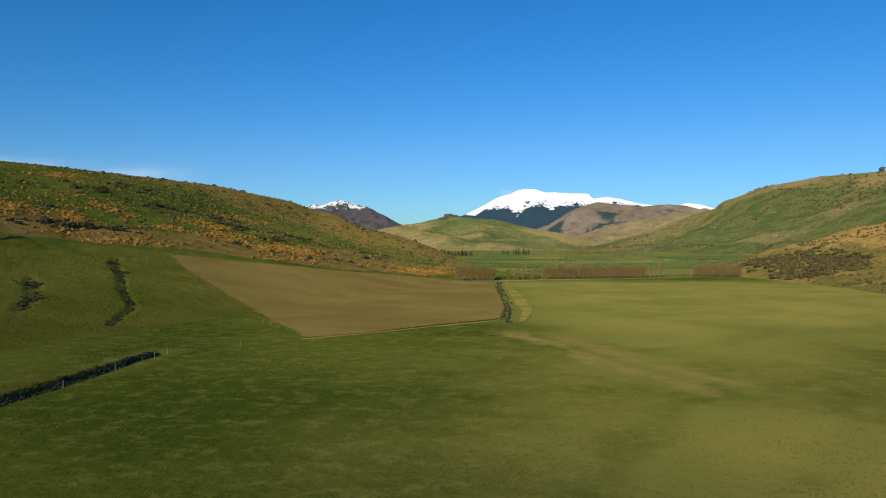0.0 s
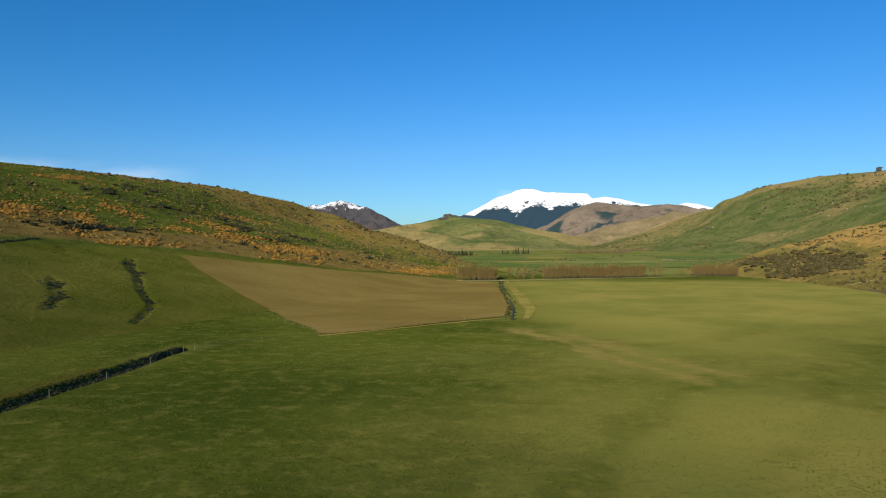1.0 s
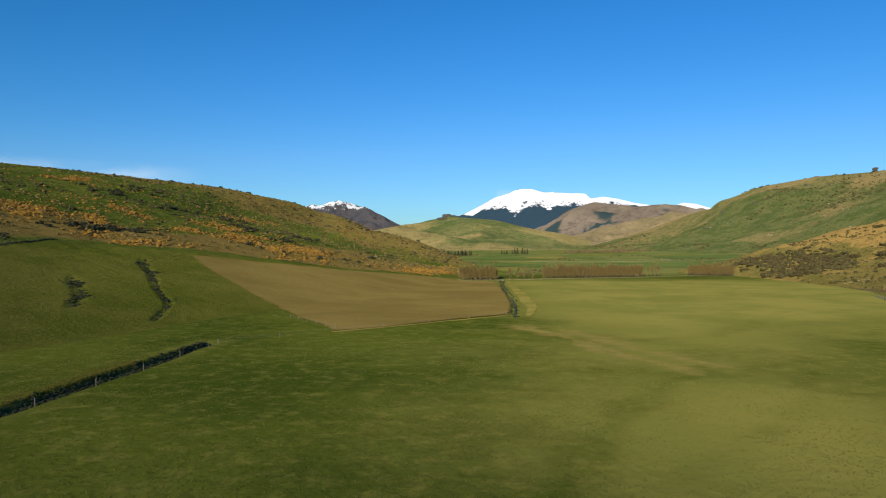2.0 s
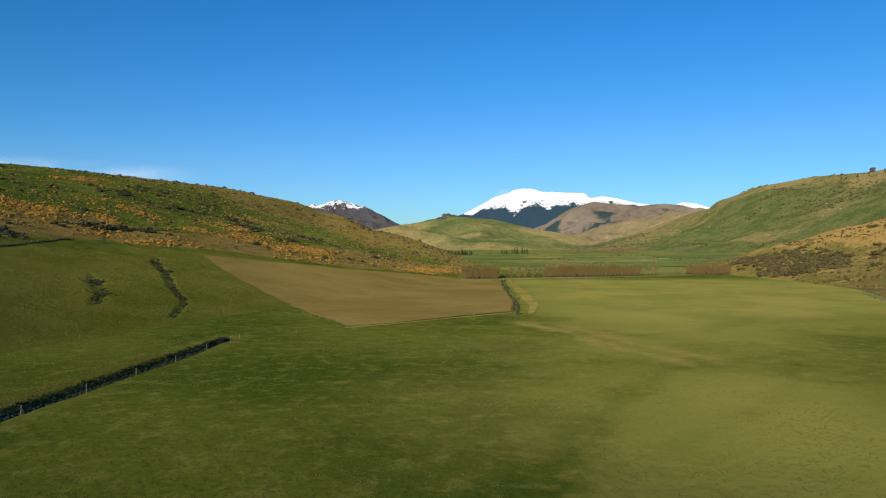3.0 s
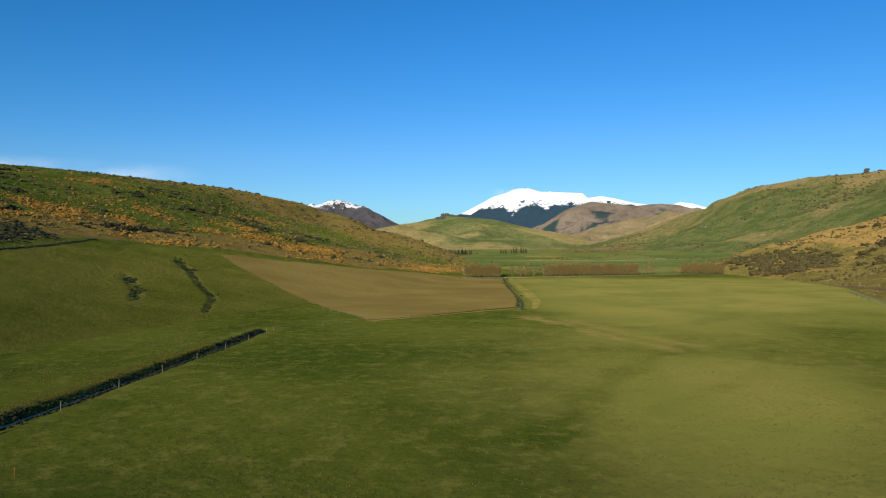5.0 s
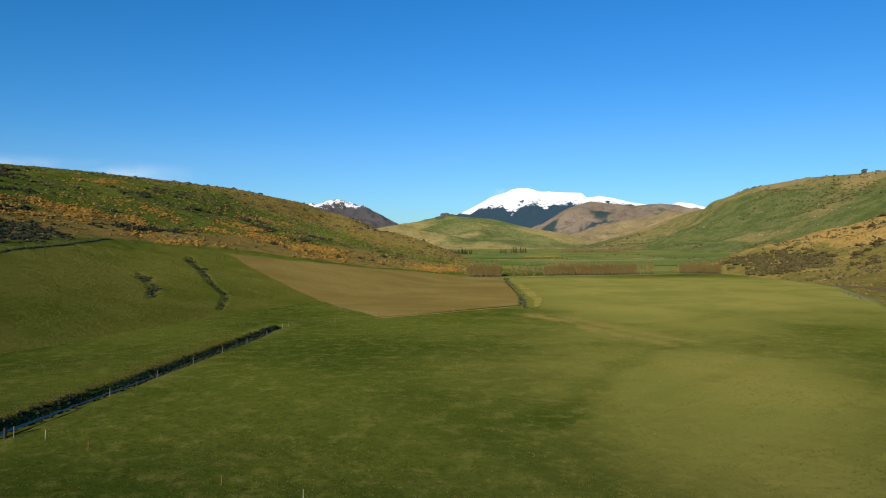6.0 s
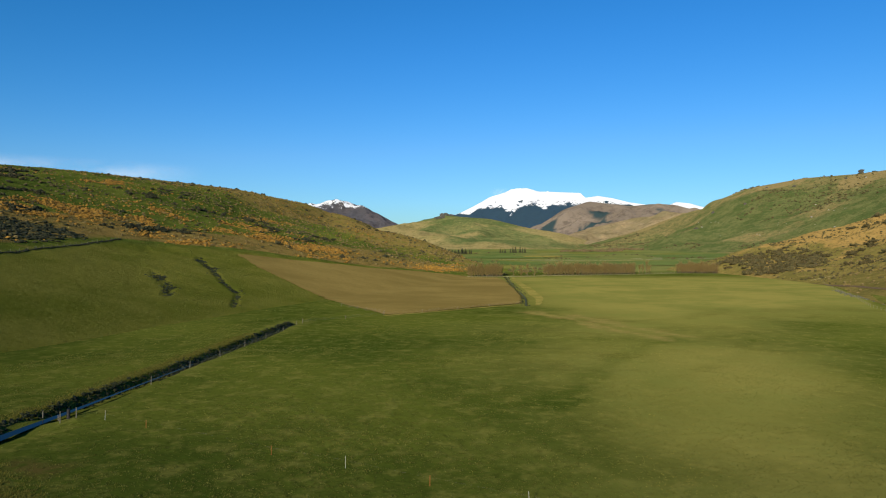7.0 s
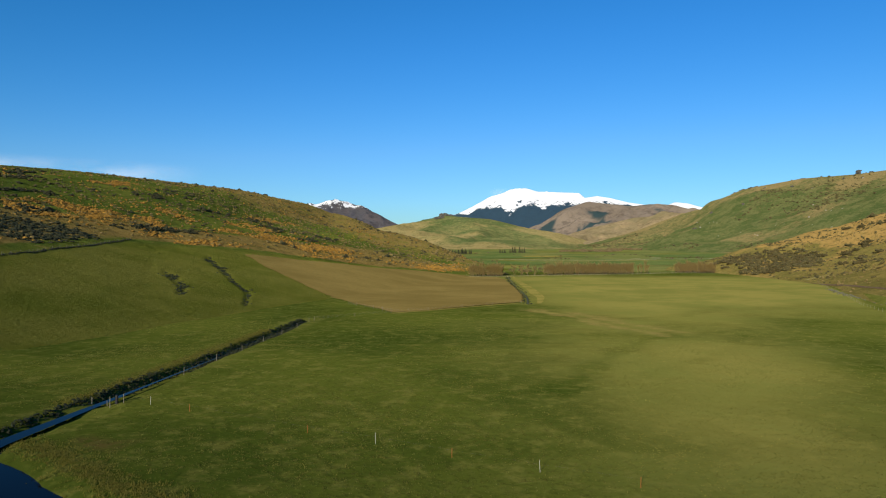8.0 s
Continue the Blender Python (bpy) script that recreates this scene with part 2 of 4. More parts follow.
def ridged(x, y, size, octaves=4, seed=0):
    total, amp, norm = 0.0, 1.0, 0.0
    for k in range(octaves):
        total = total + amp * (1 - np.abs(2 * value_noise(x / size + 5.7 * k, y / size + 3.3 * k, seed + k) - 1))
        norm, amp, size = norm + amp, amp * 0.5, size * 0.5
    return total / norm


def along(x, y, line):
    """Distance from a line of points, the value carried along it (blended over the line), and the side (positive to the left)."""
    best = np.full(np.shape(x), 1e12)
    total, weight, side = np.zeros(np.shape(x)), np.zeros(np.shape(x)), np.zeros(np.shape(x))
    for a, b in zip(line, line[1:]):
        dx, dy = b[0] - a[0], b[1] - a[1]
        t = np.clip(((x - a[0]) * dx + (y - a[1]) * dy) / (dx * dx + dy * dy), 0, 1)
        px, py = x - a[0] - t * dx, y - a[1] - t * dy
        d = px * px + py * py
        near = d < best
        best = np.where(near, d, best)
        va, vb = (a[2], b[2]) if len(a) > 2 else (0, 0)
        w = 1.0 / (d + 4.0) ** 2.2
        total, weight = total + w * (va + t * (vb - va)), weight + w
        side = np.where(near, np.sign(dx * (y - a[1]) - dy * (x - a[0])), side)
    return np.sqrt(best), total / weight, side


def smooth(v, low, high):
    t = np.clip((v - low) / (high - low), 0, 1)
    return t * t * (3 - 2 * t)


def bearing(*rows):
    """Ridge points from bearing and elevation in degrees and range in metres, seen 19 m over the valley's mouth."""
    return [(r * math.sin(radians(a)), r * math.cos(radians(a)), 19 + r * math.tan(radians(e))) for a, e, r in rows]


DITCH = [(-60, -17, 2.0), (-61.3, -13, 2.1), (-64.2, 1, 2.2), (-66.2, 11, 1.9), (-69, 24, 1.6), (-73.0, 43, 1.4), (-77.8, 65, 1.6), (-81.8, 83, 1.6), (-85.4, 98, 1.2), (-87.6, 109, 0.8)]
RIVER = [(90, -600, 4.6), (110, -300, 4.6), (96, -130, 4.6), (55, -76, 4.6), (15, -56, 4.6), (-5, -46.5, 4.6), (-23.5, -36.3, 4.6), (-45.5, -26.8, 4.6), (-60, -20.3, 4.6), (-78, -18, 4.5), (-92, -34, 4.5),
         (-102, -90, 4.5), (-98, -250, 4.5), (-80, -600, 4.5)]
DRAIN = [(-34.5, 182, 0.7), (-40, 216, 0.7), (-50, 262, 0.6), (-59, 301, 0.6), (-72, 362, 0.6), (-79, 398, 0.5)]
CREEK = [(88, 120, 1.6), (90, 190, 1.8), (97, 255, 1.8), (108, 330, 1.8), (112, 372, 1.4)]
GULLY = [(-190, 212, 1.2), (-183, 203, 1.8), (-168, 189, 1.3), (-153, 173, 1.2), (-144, 165, 1.0), (-137, 159, 0.8), (-130, 147, 0.6), (-125, 137, 0.4)]
HOLLOW = [(-172, 158, 0.8), (-165, 152, 2.0), (-154, 142, 1.3), (-147, 134, 0.9), (-143, 127, 0.5)]


def carve(x, y, line, depth, bank=1.6):
    d, w, _ = along(x, y, line)
    wob = (fbm(x, y, 7.0, 2, 3) - 0.5) * 0.9
    return -depth * (1 - smooth(d + wob, w * 0.55, w + bank))


def valley(x, y):
    """The valley floor, with its ditches cut in."""
    z = floor_level(x, y) + 0.5 * (fbm(x, y, 55, 3, 1) - 0.5) * smooth(np.hypot(x, y + 34), 30, 140) * 1.2
    z = z + 0.11 * (fbm(x, y, 1.1, 2, 7) - 0.5) * smooth(fbm(x, y, 22, 3, 9), 0.3, 0.6) * (1 - smooth(y, 110, 190))
    z = z + carve(x, y, DITCH, 1.0, 1.1) + carve(x, y, RIVER, 1.7) + carve(x, y, DRAIN, 0.24, 0.7) + carve(x, y, CREEK, 1.4)
    return z


def floor_level(x, y):
    return np.interp(y, [150, 450, 960, 1150, 1500, 2000], [0, 3.4, 13.0, 19.0, 28.0, 30.0])


def rise(x, y, ridge, foot, power, back, rough, size, seed, crest=25.0):
    """A hillside from its foot line up to its ridge; below the valley outside the foot."""
    dr, zr, side_r = along(x, y, ridge)
    df, _, side_f = along(x, y, foot)
    base = floor_level(x, y)
    dr = np.sqrt(dr * dr + crest * crest) - crest
    u = np.where(side_f > 0, df / (df + dr + 1e-6), 0.0)
    soft = 0.05
    g = (np.sqrt(u * u + soft * soft) - soft) / (math.sqrt(1 + soft * soft) - soft)
    front = base + np.maximum(zr - base, 0.5) * g ** power
    z = np.where(side_r > 0, zr - back * dr, front)
    inside = smooth(u, 0.0, 0.25) * smooth(dr, 0.0, 2.2 * crest)
    rough = rough * np.where(side_r > 0, 0.4, 1.0)
    z = z + inside * rough * (ridged(x, y, size, 5, seed) - 0.55)
    z = np.where((side_f <= 0) & (side_r <= 0), base - 0.12 * df - 0.2, z)
    return z, u


WEST_RIDGE = [(-560, -700, 85), (-560, -300, 88), (-545, 0, 88), (-520, 300, 88)] + bearing(
    (-49.2, 6.43, 650), (-43.9, 6.09, 680), (-35.3, 5.4, 750), (-31.3, 4.7, 770), (-28.8, 4.3, 775), (-26.6, 3.52, 770), (-22.8, 1.58, 705), (-20.0, 0.88, 630),
    (-17.1, -0.33, 560), (-13.8, -1.1, 520))
WEST_FOOT = [(-116, -700), (-114, 60), (-116, 150), (-112, 220), (-106, 300), (-106, 380), (-110, 450), (-116, 512)]
EAST_RIDGE = [(40, 524, 5), (56, 528, 8), (66, 530, 11.5), (82, 536, 15.5), (101, 544, 23.5), (133, 558, 30), (171, 570, 41.5), (204, 562, 52), (260, 560, 66),
              (340, 520, 82), (450, 430, 96), (520, 250, 100), (560, 0, 92), (580, -600, 90)]
EAST_FOOT = [(36, 518), (62, 503), (78, 450), (90, 405), (101, 356), (103, 310), (106, 230), (118, 150), (150, 0), (190, -600)]
NORTH_EAST_RIDGE = [(-110, 1740, 22), (-38, 1800, 49), (90, 1898, 90)] + bearing(
    (5.92, 3.61, 1980), (7.35, 4.36, 1950), (9.92, 5.22, 1900), (13.48, 5.78, 1815), (17.24, 5.92, 1735), (22, 6.4, 1600), (30, 7.0, 1400))
NORTH_EAST_FOOT = [(-150, 1700), (-20, 1480), (100, 1260), (220, 1020), (330, 840), (450, 700), (650, 560)]
NORTH_RIDGE = bearing((-27, 1.2, 2450), (-22, 2.0, 2480), (-19.7, 2.25, 2500), (-18.1, 2.42, 2500), (-16.6, 2.75, 2550), (-15.85, 3.05, 2590), (-15.4, 3.46, 2600), (-15.0, 3.2, 2590), (-14.2, 3.12, 2550),
                      (-11.86, 2.95, 2450), (-8.54, 2.15, 2350), (-5.28, 0.99, 2200), (-3.8, 0.35, 2120))
NORTH_FOOT = [(-1200, 1500), (-800, 1480), (-480, 1420), (-280, 1500), (-140, 1760), (-125, 2000)]
TAN_RIDGE = bearing((-6.2, 0.7, 2750), (-4.74, 1.38, 2850), (-1.85, 2.36, 3000), (0.5, 2.92, 3050), (3.0, 3.1, 3050), (5.65, 3.3, 3000), (9, 3.4, 2900), (15, 3.6, 2800))
TAN_FOOT = [(-330, 2500), (-150, 2250), (100, 2150), (400, 2100), (800, 2000)]
BROWN_RIDGE = bearing((-8.6, 1.5, 3600), (-7.16, 2.45, 3650), (-4.74, 3.85, 3700), (-3.13, 4.32, 3750), (-1.5, 4.1, 3750), (0.5, 3.9, 3750), (1.93, 4.02, 3750), (3.57, 3.94, 3700),
                      (5.5, 3.42, 3650), (8, 3.0, 3600), (14, 2.8, 3400))
BROWN_FOOT = [(-640, 3250), (-450, 3050), (0, 2900), (500, 2850), (1000, 2700)]
SNOW_RIDGE = bearing((-19.5, 1.2, 4350), (-17.2, 2.5, 4380), (-16.0, 2.95, 4400), (-14.25, 3.3, 4420), (-13.0, 3.9, 4430), (-11.39, 4.78, 4450), (-9.73, 5.24, 4450), (-7.0, 5.18, 4450), (-3.9, 5.03, 4450),
                     (-3.4, 4.62, 4450), (-2.4, 4.75, 4450), (-1.4, 4.58, 4450), (0.15, 4.18, 4450), (2.5, 3.8, 4400))
SNOW_FOOT = [(-1750, 3700), (-1100, 3500), (-600, 3450), (0, 3400), (300, 3500)]
WEST_PEAK_RIDGE = bearing((-34, 2.5, 4500), (-29, 3.2, 4500), (-26.3, 3.95, 4500), (-25.3, 4.38, 4500), (-24.6, 4.45, 4500), (-23.6, 4.32, 4500), (-22.8, 4.02, 4500), (-21.2, 3.4, 4450),
                          (-19.74, 2.62, 4420), (-18.6, 2.1, 4400))
WEST_PEAK_FOOT = [(-2300, 3000), (-1900, 3250), (-1550, 3500), (-1350, 3800)]
EAST_SNOW_RIDGE = bearing((1.5, 3.2, 4650), (2.9, 3.8, 4650), (3.8, 4.12, 4650), (4.7, 4.02, 4650), (5.9, 3.66, 4650), (8, 3.3, 4600))
EAST_SNOW_FOOT = [(100, 3850), (300, 3800), (700, 3750)]


def west_hill(x, y):
    z, u = rise(x, y, WEST_RIDGE, WEST_FOOT, 0.76, 0.38, 2.6, 90, 11)
    z = z + (fbm(x, y, 9, 3, 5) - 0.5) * 1.1 * smooth(u, 0.15, 0.3)
    z = z + 13 * np.exp(-((x + 252) / 80) ** 2 - ((y - 445) / 165) ** 2) + 9 * np.exp(-((x + 282) / 62) ** 2 - ((y - 560) / 70) ** 2)
    return z + carve(x, y, GULLY, 0.42, 1.0) + carve(x, y, HOLLOW, 0.35, 1.4), u


def east_hill(x, y):
    z, u = rise(x, y, EAST_RIDGE, EAST_FOOT, 0.5, 0.15, 11.0, 60, 23, 8.0)
    return z + (fbm(x, y, 8, 3, 6) - 0.5) * 2.4 * smooth(u, 0.0, 0.2), u


def land(x, y):
    """The height of the ground one would stand on, near the camera's way."""
    x, y = np.asarray(x, float), np.asarray(y, float)
    return np.maximum(np.maximum(valley(x, y), west_hill(x, y)[0]), east_hill(x, y)[0])


def mesh_of(name, verts, faces, material, smooth_faces=True, layers=()):
    me = bpy.data.meshes.new(name)
    verts, faces = np.asarray(verts, np.float32), np.asarray(faces, np.int32)
    k = faces.shape[1]
    me.vertices.add(len(verts))
    me.vertices.foreach_set("co", verts.ravel())
    me.loops.add(faces.size)
    me.loops.foreach_set("vertex_index", faces.ravel())
    me.polygons.add(len(faces))
    me.polygons.foreach_set("loop_start", np.arange(0, faces.size, k, dtype=np.int32))
    me.polygons.foreach_set("use_smooth", np.full(len(faces), smooth_faces, dtype=bool))
    me.update(calc_edges=True)
    for key, values in layers:
        a = me.attributes.new(key, "FLOAT", "POINT")
        a.data.foreach_set("value", np.asarray(values, np.float32))
    me.materials.append(material)
    return me


def sheet(name, xs, ys, zs, material, keep=None, layers=()):
    """A grid of points as a mesh; keep: which points are wanted (a face needs one of them)."""
    rows, cols = xs.shape
    idx = np.arange(rows * cols).reshape(rows, cols)
    f = np.stack([idx[:-1, :-1], idx[:-1, 1:], idx[1:, 1:], idx[1:, :-1]], -1).reshape(-1, 4)
    v = np.stack([xs, ys, zs], -1).reshape(-1, 3)
    layers = [(k, np.broadcast_to(a, xs.shape).ravel()) for k, a in layers]
    if keep is not None:
        f = f[keep.ravel()[f].any(1)]
        used = np.unique(f)
        back = np.zeros(len(v), np.int64)
        back[used] = np.arange(len(used))
        v, f, layers = v[used], back[f], [(k, a[used]) for k, a in layers]
    return mesh_of(name, v, f, material, True, layers)


CENTRE = (0.0, -34.0)


def polar(angles, radii):
    a, r = np.meshgrid(np.radians(angles), radii)
    return CENTRE[0] + r * np.sin(a), CENTRE[1] + r * np.cos(a)


def geometric(first, last, count):
    return first * (last / first) ** (np.arange(count) / (count - 1))


# ---- the ground ----
angles = np.concatenate([np.arange(-58, 30, 0.16), np.arange(30, 302.1, 3.0)])
angles[-1] = 302.0
radii = np.concatenate([[0.001], np.arange(6, 40, 1.5), np.arange(40, 110, 0.45), np.arange(110, 190, 0.8), geometric(190, 4950, 160)])
gx, gy = polar(angles, radii)
# dry: the eastern paddock is yellower, its contrast to the west partly flare and vignette put into colour; the strip by
# the ditch and the creek flats are rank; bare: poached soil
dry = 0.88 * smooth(gx + 0.30 * gy + 34 * (fbm(gx, gy, 60, 4, 8) - 0.5), -50, 80) * (1 - smooth(gy, 380, 470))
dry = dry + 0.2 * smooth(gx + 0.2 * gy, -10, 30) * smooth(gy, 90, 260) * (1 - smooth(gy, 380, 470))
dry = dry * (1 - 0.6 * smooth(gx - np.interp(gy, [100, 206, 252, 360, 520], [76, 81, 90, 103, 116]), 0, 5))
dry = np.maximum(dry, 0.3 * (1 - smooth(along(gx, gy, DITCH)[0], 3.5, 8)))
dry = np.maximum(dry, 0.4 * smooth(gx - np.interp(gy, [100, 206, 252, 360, 520], [76, 81, 90, 103, 116]), -2, 4) * (1 - smooth(gy, 480, 560)))
dry = np.maximum(dry, (0.55 + 0.4 * smooth(fbm(gx, gy * 0.5, 60, 5, 31), 0.48, 0.6)) * smooth(gy, 430, 560))
for streak in ([(-30, 159), (-17, 143), (-7, 121), (2, 108), (9, 97)], [(-16, 152), (0, 123), (14, 105)]):
    dry = np.maximum(dry, 0.75 * (1 - smooth(along(gx, gy, streak)[0] + 9 * (fbm(gx, gy, 9, 3, 12) - 0.5), 0.0, 4.5)))
dry = dry - 0.22 * smooth(fbm(gx, gy, 34, 4, 14), 0.5, 0.66) * (gy < 420)
worn = np.zeros(gx.shape)
for streak in ([(-30, 159), (-17, 143), (-7, 121), (2, 108), (9, 97)], [(-16, 152), (0, 123), (14, 105)], [(-26, 152), (-12, 134), (-2, 112)]):
    worn = np.maximum(worn, 0.55 * (1 - smooth(along(gx, gy, streak)[0] + 8 * (fbm(gx, gy, 7, 3, 18) - 0.5), 0.1, 4.5)))
for swale in ([(47, 190), (64, 172), (80, 152)], [(18, 150), (52, 236), (96, 262)], [(4, 44), (10, 55), (22, 80), (30, 120)]):
    dry = dry - 0.12 * (1 - smooth(along(gx, gy, swale)[0] + 7 * (fbm(gx, gy, 12, 3, 15) - 0.5), 0.0, 5.0))
# near ground lightened in colour for the bright patch opposite the sun
dry = dry + 0.24 * smooth(gx + 0.2 * gy, -14, 12) * (1 - 1.3 * smooth(gx, 14, 40)) * (1 - smooth(gy + 30 * (fbm(gx, gy, 25, 3, 20) - 0.5), 40, 110))
dry = dry * (1 - 0.66 * smooth(gx - 0.1 * gy, 8, 42) * (1 - smooth(gy, 120, 260)))
dry = dry - 0.2 * (1 - smooth(along(gx, gy, [(12, 104), (5, 91), (-2, 64), (-6, 38), (-9, 26)])[0] + 6 * (fbm(gx, gy, 10, 3, 19) - 0.5), 0.0, 4.5))
bare = smooth(fbm(gx, gy, 6, 3, 40), 0.46, 0.6) * (1 - smooth(np.hypot((gx + 49), (gy + 10) * 1.5), 2, 9)) * 0.9
meadow = smooth(gy + 40 * (fbm(gx, gy, 50, 3, 16) - 0.5), 450, 540) * (1 - 0.8 * smooth(fbm(gx, gy * 0.5, 70, 4, 17), 0.54, 0.62))
ground = new("ground", sheet("ground", gx, gy, valley(gx, gy), GRASS, None, [("dry", dry), ("bare", bare), ("worn", worn), ("meadow", meadow)]))
tagged(ground, "broad olive-green valley pasture with worn dry patches", "pasture", kind="structure")


def hill_object(name, label, category, func, az, rng, material, extra=None):
    x, y = polar(az, rng)
    z, u = func(x, y)
    keep = z > floor_level(x, y) - 2.5
    layers = extra(x, y, z, u) if extra else []
    return tagged(new(name, sheet(name, x, y, z, material, keep, layers)), label, category, kind="structure")


GORSE_EDGE = ([90, 140, 200, 260, 320, 380, 450, 600], [19, 21, 24.5, 20.0, 11.5, 4.5, 4, 12])


# centre, half width up the slope and along it, thickness
GORSE_PATCHES = [(-280, 224, 30, 33, 1.0), (-262, 262, 16, 26, 0.75), (-237, 230, 9, 24, 0.95), (-215, 255, 10, 29, 1.0), (-205, 365, 15, 44, 0.9), (-228, 345, 14, 36, 0.8), (-262, 366, 15, 32, 0.7),
                 (-310, 486, 16, 32, 0.85), (-297, 318, 30, 13, 0.6), (-389, 378, 8, 24, 0.75), (-135, 425, 17, 52, 0.9), (-246, 300, 12, 30, 0.5), (-180, 330, 8, 34, 0.35), (-345, 600, 30, 60, 0.22), (-250, 560, 34, 50, 0.22)]
GREEN_STREAK = [(-340, 420), (-310, 560), (-270, 513), (-232, 486), (-194, 457), (-160, 452)]


def gorse_cover(x, y, z):
    """How thickly gorse stands on the western hill, 0 to 1."""
    rel = z - np.interp(y, *GORSE_EDGE)
    thick = np.zeros(np.shape(x))
    for cx, cy, rx, ry, most in GORSE_PATCHES:
        d = np.hypot((x - cx) / rx, (y - cy) / ry) + 1.5 * (fbm(x, y, 24, 4, 64) - 0.5)
        thick = np.maximum(thick, most * (1 - smooth(d, 0.55, 1.15)))
    thick = thick * (0.12 + 0.88 * smooth(fbm(x, y, 11, 3, 65), 0.38, 0.56)) * smooth(rel, 0, 2)
    stray = 0.08 * smooth(fbm(x, y, 34, 3, 61), 0.45, 0.62) * smooth(rel, 0, 3)
    return np.clip(np.maximum(thick, stray), 0, 1)


def hill_brown(x, y, z, u):
    """How brown the western hill's turf is: a belt of bracken over the pasture fence, round the gorse, and along the northern spur."""
    rel = z - np.interp(y, *GORSE_EDGE)
    wob = (fbm(x, y, 42, 4, 60) - 0.5) * 16
    belt = smooth(rel + wob * 0.2, 0, 3) * (1 - smooth(rel + wob * 1.8, 12, 24))
    spur = 0.68 * smooth(y + 60 * (fbm(x, y, 50, 3, 62) - 0.5), 430, 570)
    spur = spur * (1 - 0.95 * (1 - smooth(along(x, y, GREEN_STREAK)[0] + 22 * (fbm(x, y, 18, 3, 63) - 0.5), 4, 22)))
    cover = gorse_cover(x, y, z)
    grazed = 1 - smooth(rel + 3 * (fbm(x, y, 14, 3, 59) - 0.5), -2.0, 1.0)
    return [("dry", np.clip(np.maximum(np.maximum(0.9 * belt * (1 - smooth(y, 420, 520)), spur), cover), 0, 1)), ("grazed", grazed)]


hill_object("hill_west", "grassy green hillside dotted with orange gorse and dark scrub", "hill", west_hill,
            np.concatenate([np.arange(-150, -58, 2.0), np.arange(-58, -9, 0.14)]), np.concatenate([np.arange(90, 420, 1.4), geometric(421, 1500, 190)]), HILL_NEAR,
            hill_brown)
hill_object("hill_east", "tan tussock hillside with dark scrub along its foot", "hill", east_hill,
            np.concatenate([np.arange(2, 26, 0.12), np.arange(26, 130, 2.0)]), np.concatenate([np.arange(150, 640, 1.8), geometric(642, 1300, 60)]), HILL_TUSSOCK,
            lambda x, y, z, u: [("dry", 0.1 + 0.65 * smooth(z + 12 * (fbm(x, y, 40, 3, 70) - 0.5), 22, 34) + 0.4 * smooth(fbm(x, y, 22, 3, 73), 0.5, 0.65))])
hill_object("hill_north_east", "high green hill with rocky outcrops and dark scrub", "hill",
            lambda x, y: rise(x, y, NORTH_EAST_RIDGE, NORTH_EAST_FOOT, 1.05, 0.2, 44, 240, 31, 30.0),
            np.arange(-7, 34, 0.14), geometric(560, 2500, 260), HILL_FAR,
            lambda x, y, z, u: [("dry", 0.16 + 0.35 * smooth(u, 0.6, 1.0) + 0.4 * smooth(fbm(x, y, 120, 5, 71), 0.5, 0.72))])
hill_object("hill_north", "rolling green and tan hill with a rocky knob", "hill",
            lambda x, y: rise(x, y, NORTH_RIDGE, NORTH_FOOT, 1.0, 0.2, 60, 300, 37, 45.0),
            np.arange(-32, -1.5, 0.14), geometric(1350, 3000, 170), HILL_NUB,
            lambda x, y, z, u: [("dry", 0.2 + 0.55 * smooth(fbm(x, y, 300, 3, 72), 0.47, 0.62))])
hill_object("hill_tan", "pale tan grass ridge below the mountains", "hill",
            lambda x, y: rise(x, y, TAN_RIDGE, TAN_FOOT, 0.9, 0.3, 95, 300, 41, 50.0),
            np.arange(-9, 17, 0.14), geometric(1950, 3400, 130), TAN_HILL,
            lambda x, y, z, u: [("dry", 0.4)])
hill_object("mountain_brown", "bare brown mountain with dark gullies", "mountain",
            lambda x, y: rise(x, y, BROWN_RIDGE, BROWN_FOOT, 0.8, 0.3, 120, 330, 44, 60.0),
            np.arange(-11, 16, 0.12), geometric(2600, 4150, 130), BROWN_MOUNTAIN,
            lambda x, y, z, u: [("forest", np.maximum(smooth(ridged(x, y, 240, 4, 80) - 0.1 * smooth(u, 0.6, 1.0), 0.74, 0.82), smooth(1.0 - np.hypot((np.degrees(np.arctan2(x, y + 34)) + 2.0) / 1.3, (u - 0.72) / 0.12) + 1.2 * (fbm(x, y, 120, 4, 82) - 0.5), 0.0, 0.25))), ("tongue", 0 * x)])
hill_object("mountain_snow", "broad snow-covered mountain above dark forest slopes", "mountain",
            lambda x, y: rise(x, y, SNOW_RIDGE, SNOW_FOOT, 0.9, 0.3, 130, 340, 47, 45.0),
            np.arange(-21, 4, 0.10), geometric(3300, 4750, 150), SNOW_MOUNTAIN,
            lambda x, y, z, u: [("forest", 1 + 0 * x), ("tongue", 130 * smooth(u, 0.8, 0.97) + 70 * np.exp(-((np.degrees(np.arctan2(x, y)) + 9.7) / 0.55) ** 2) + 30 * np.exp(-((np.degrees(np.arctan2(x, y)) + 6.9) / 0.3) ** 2))])
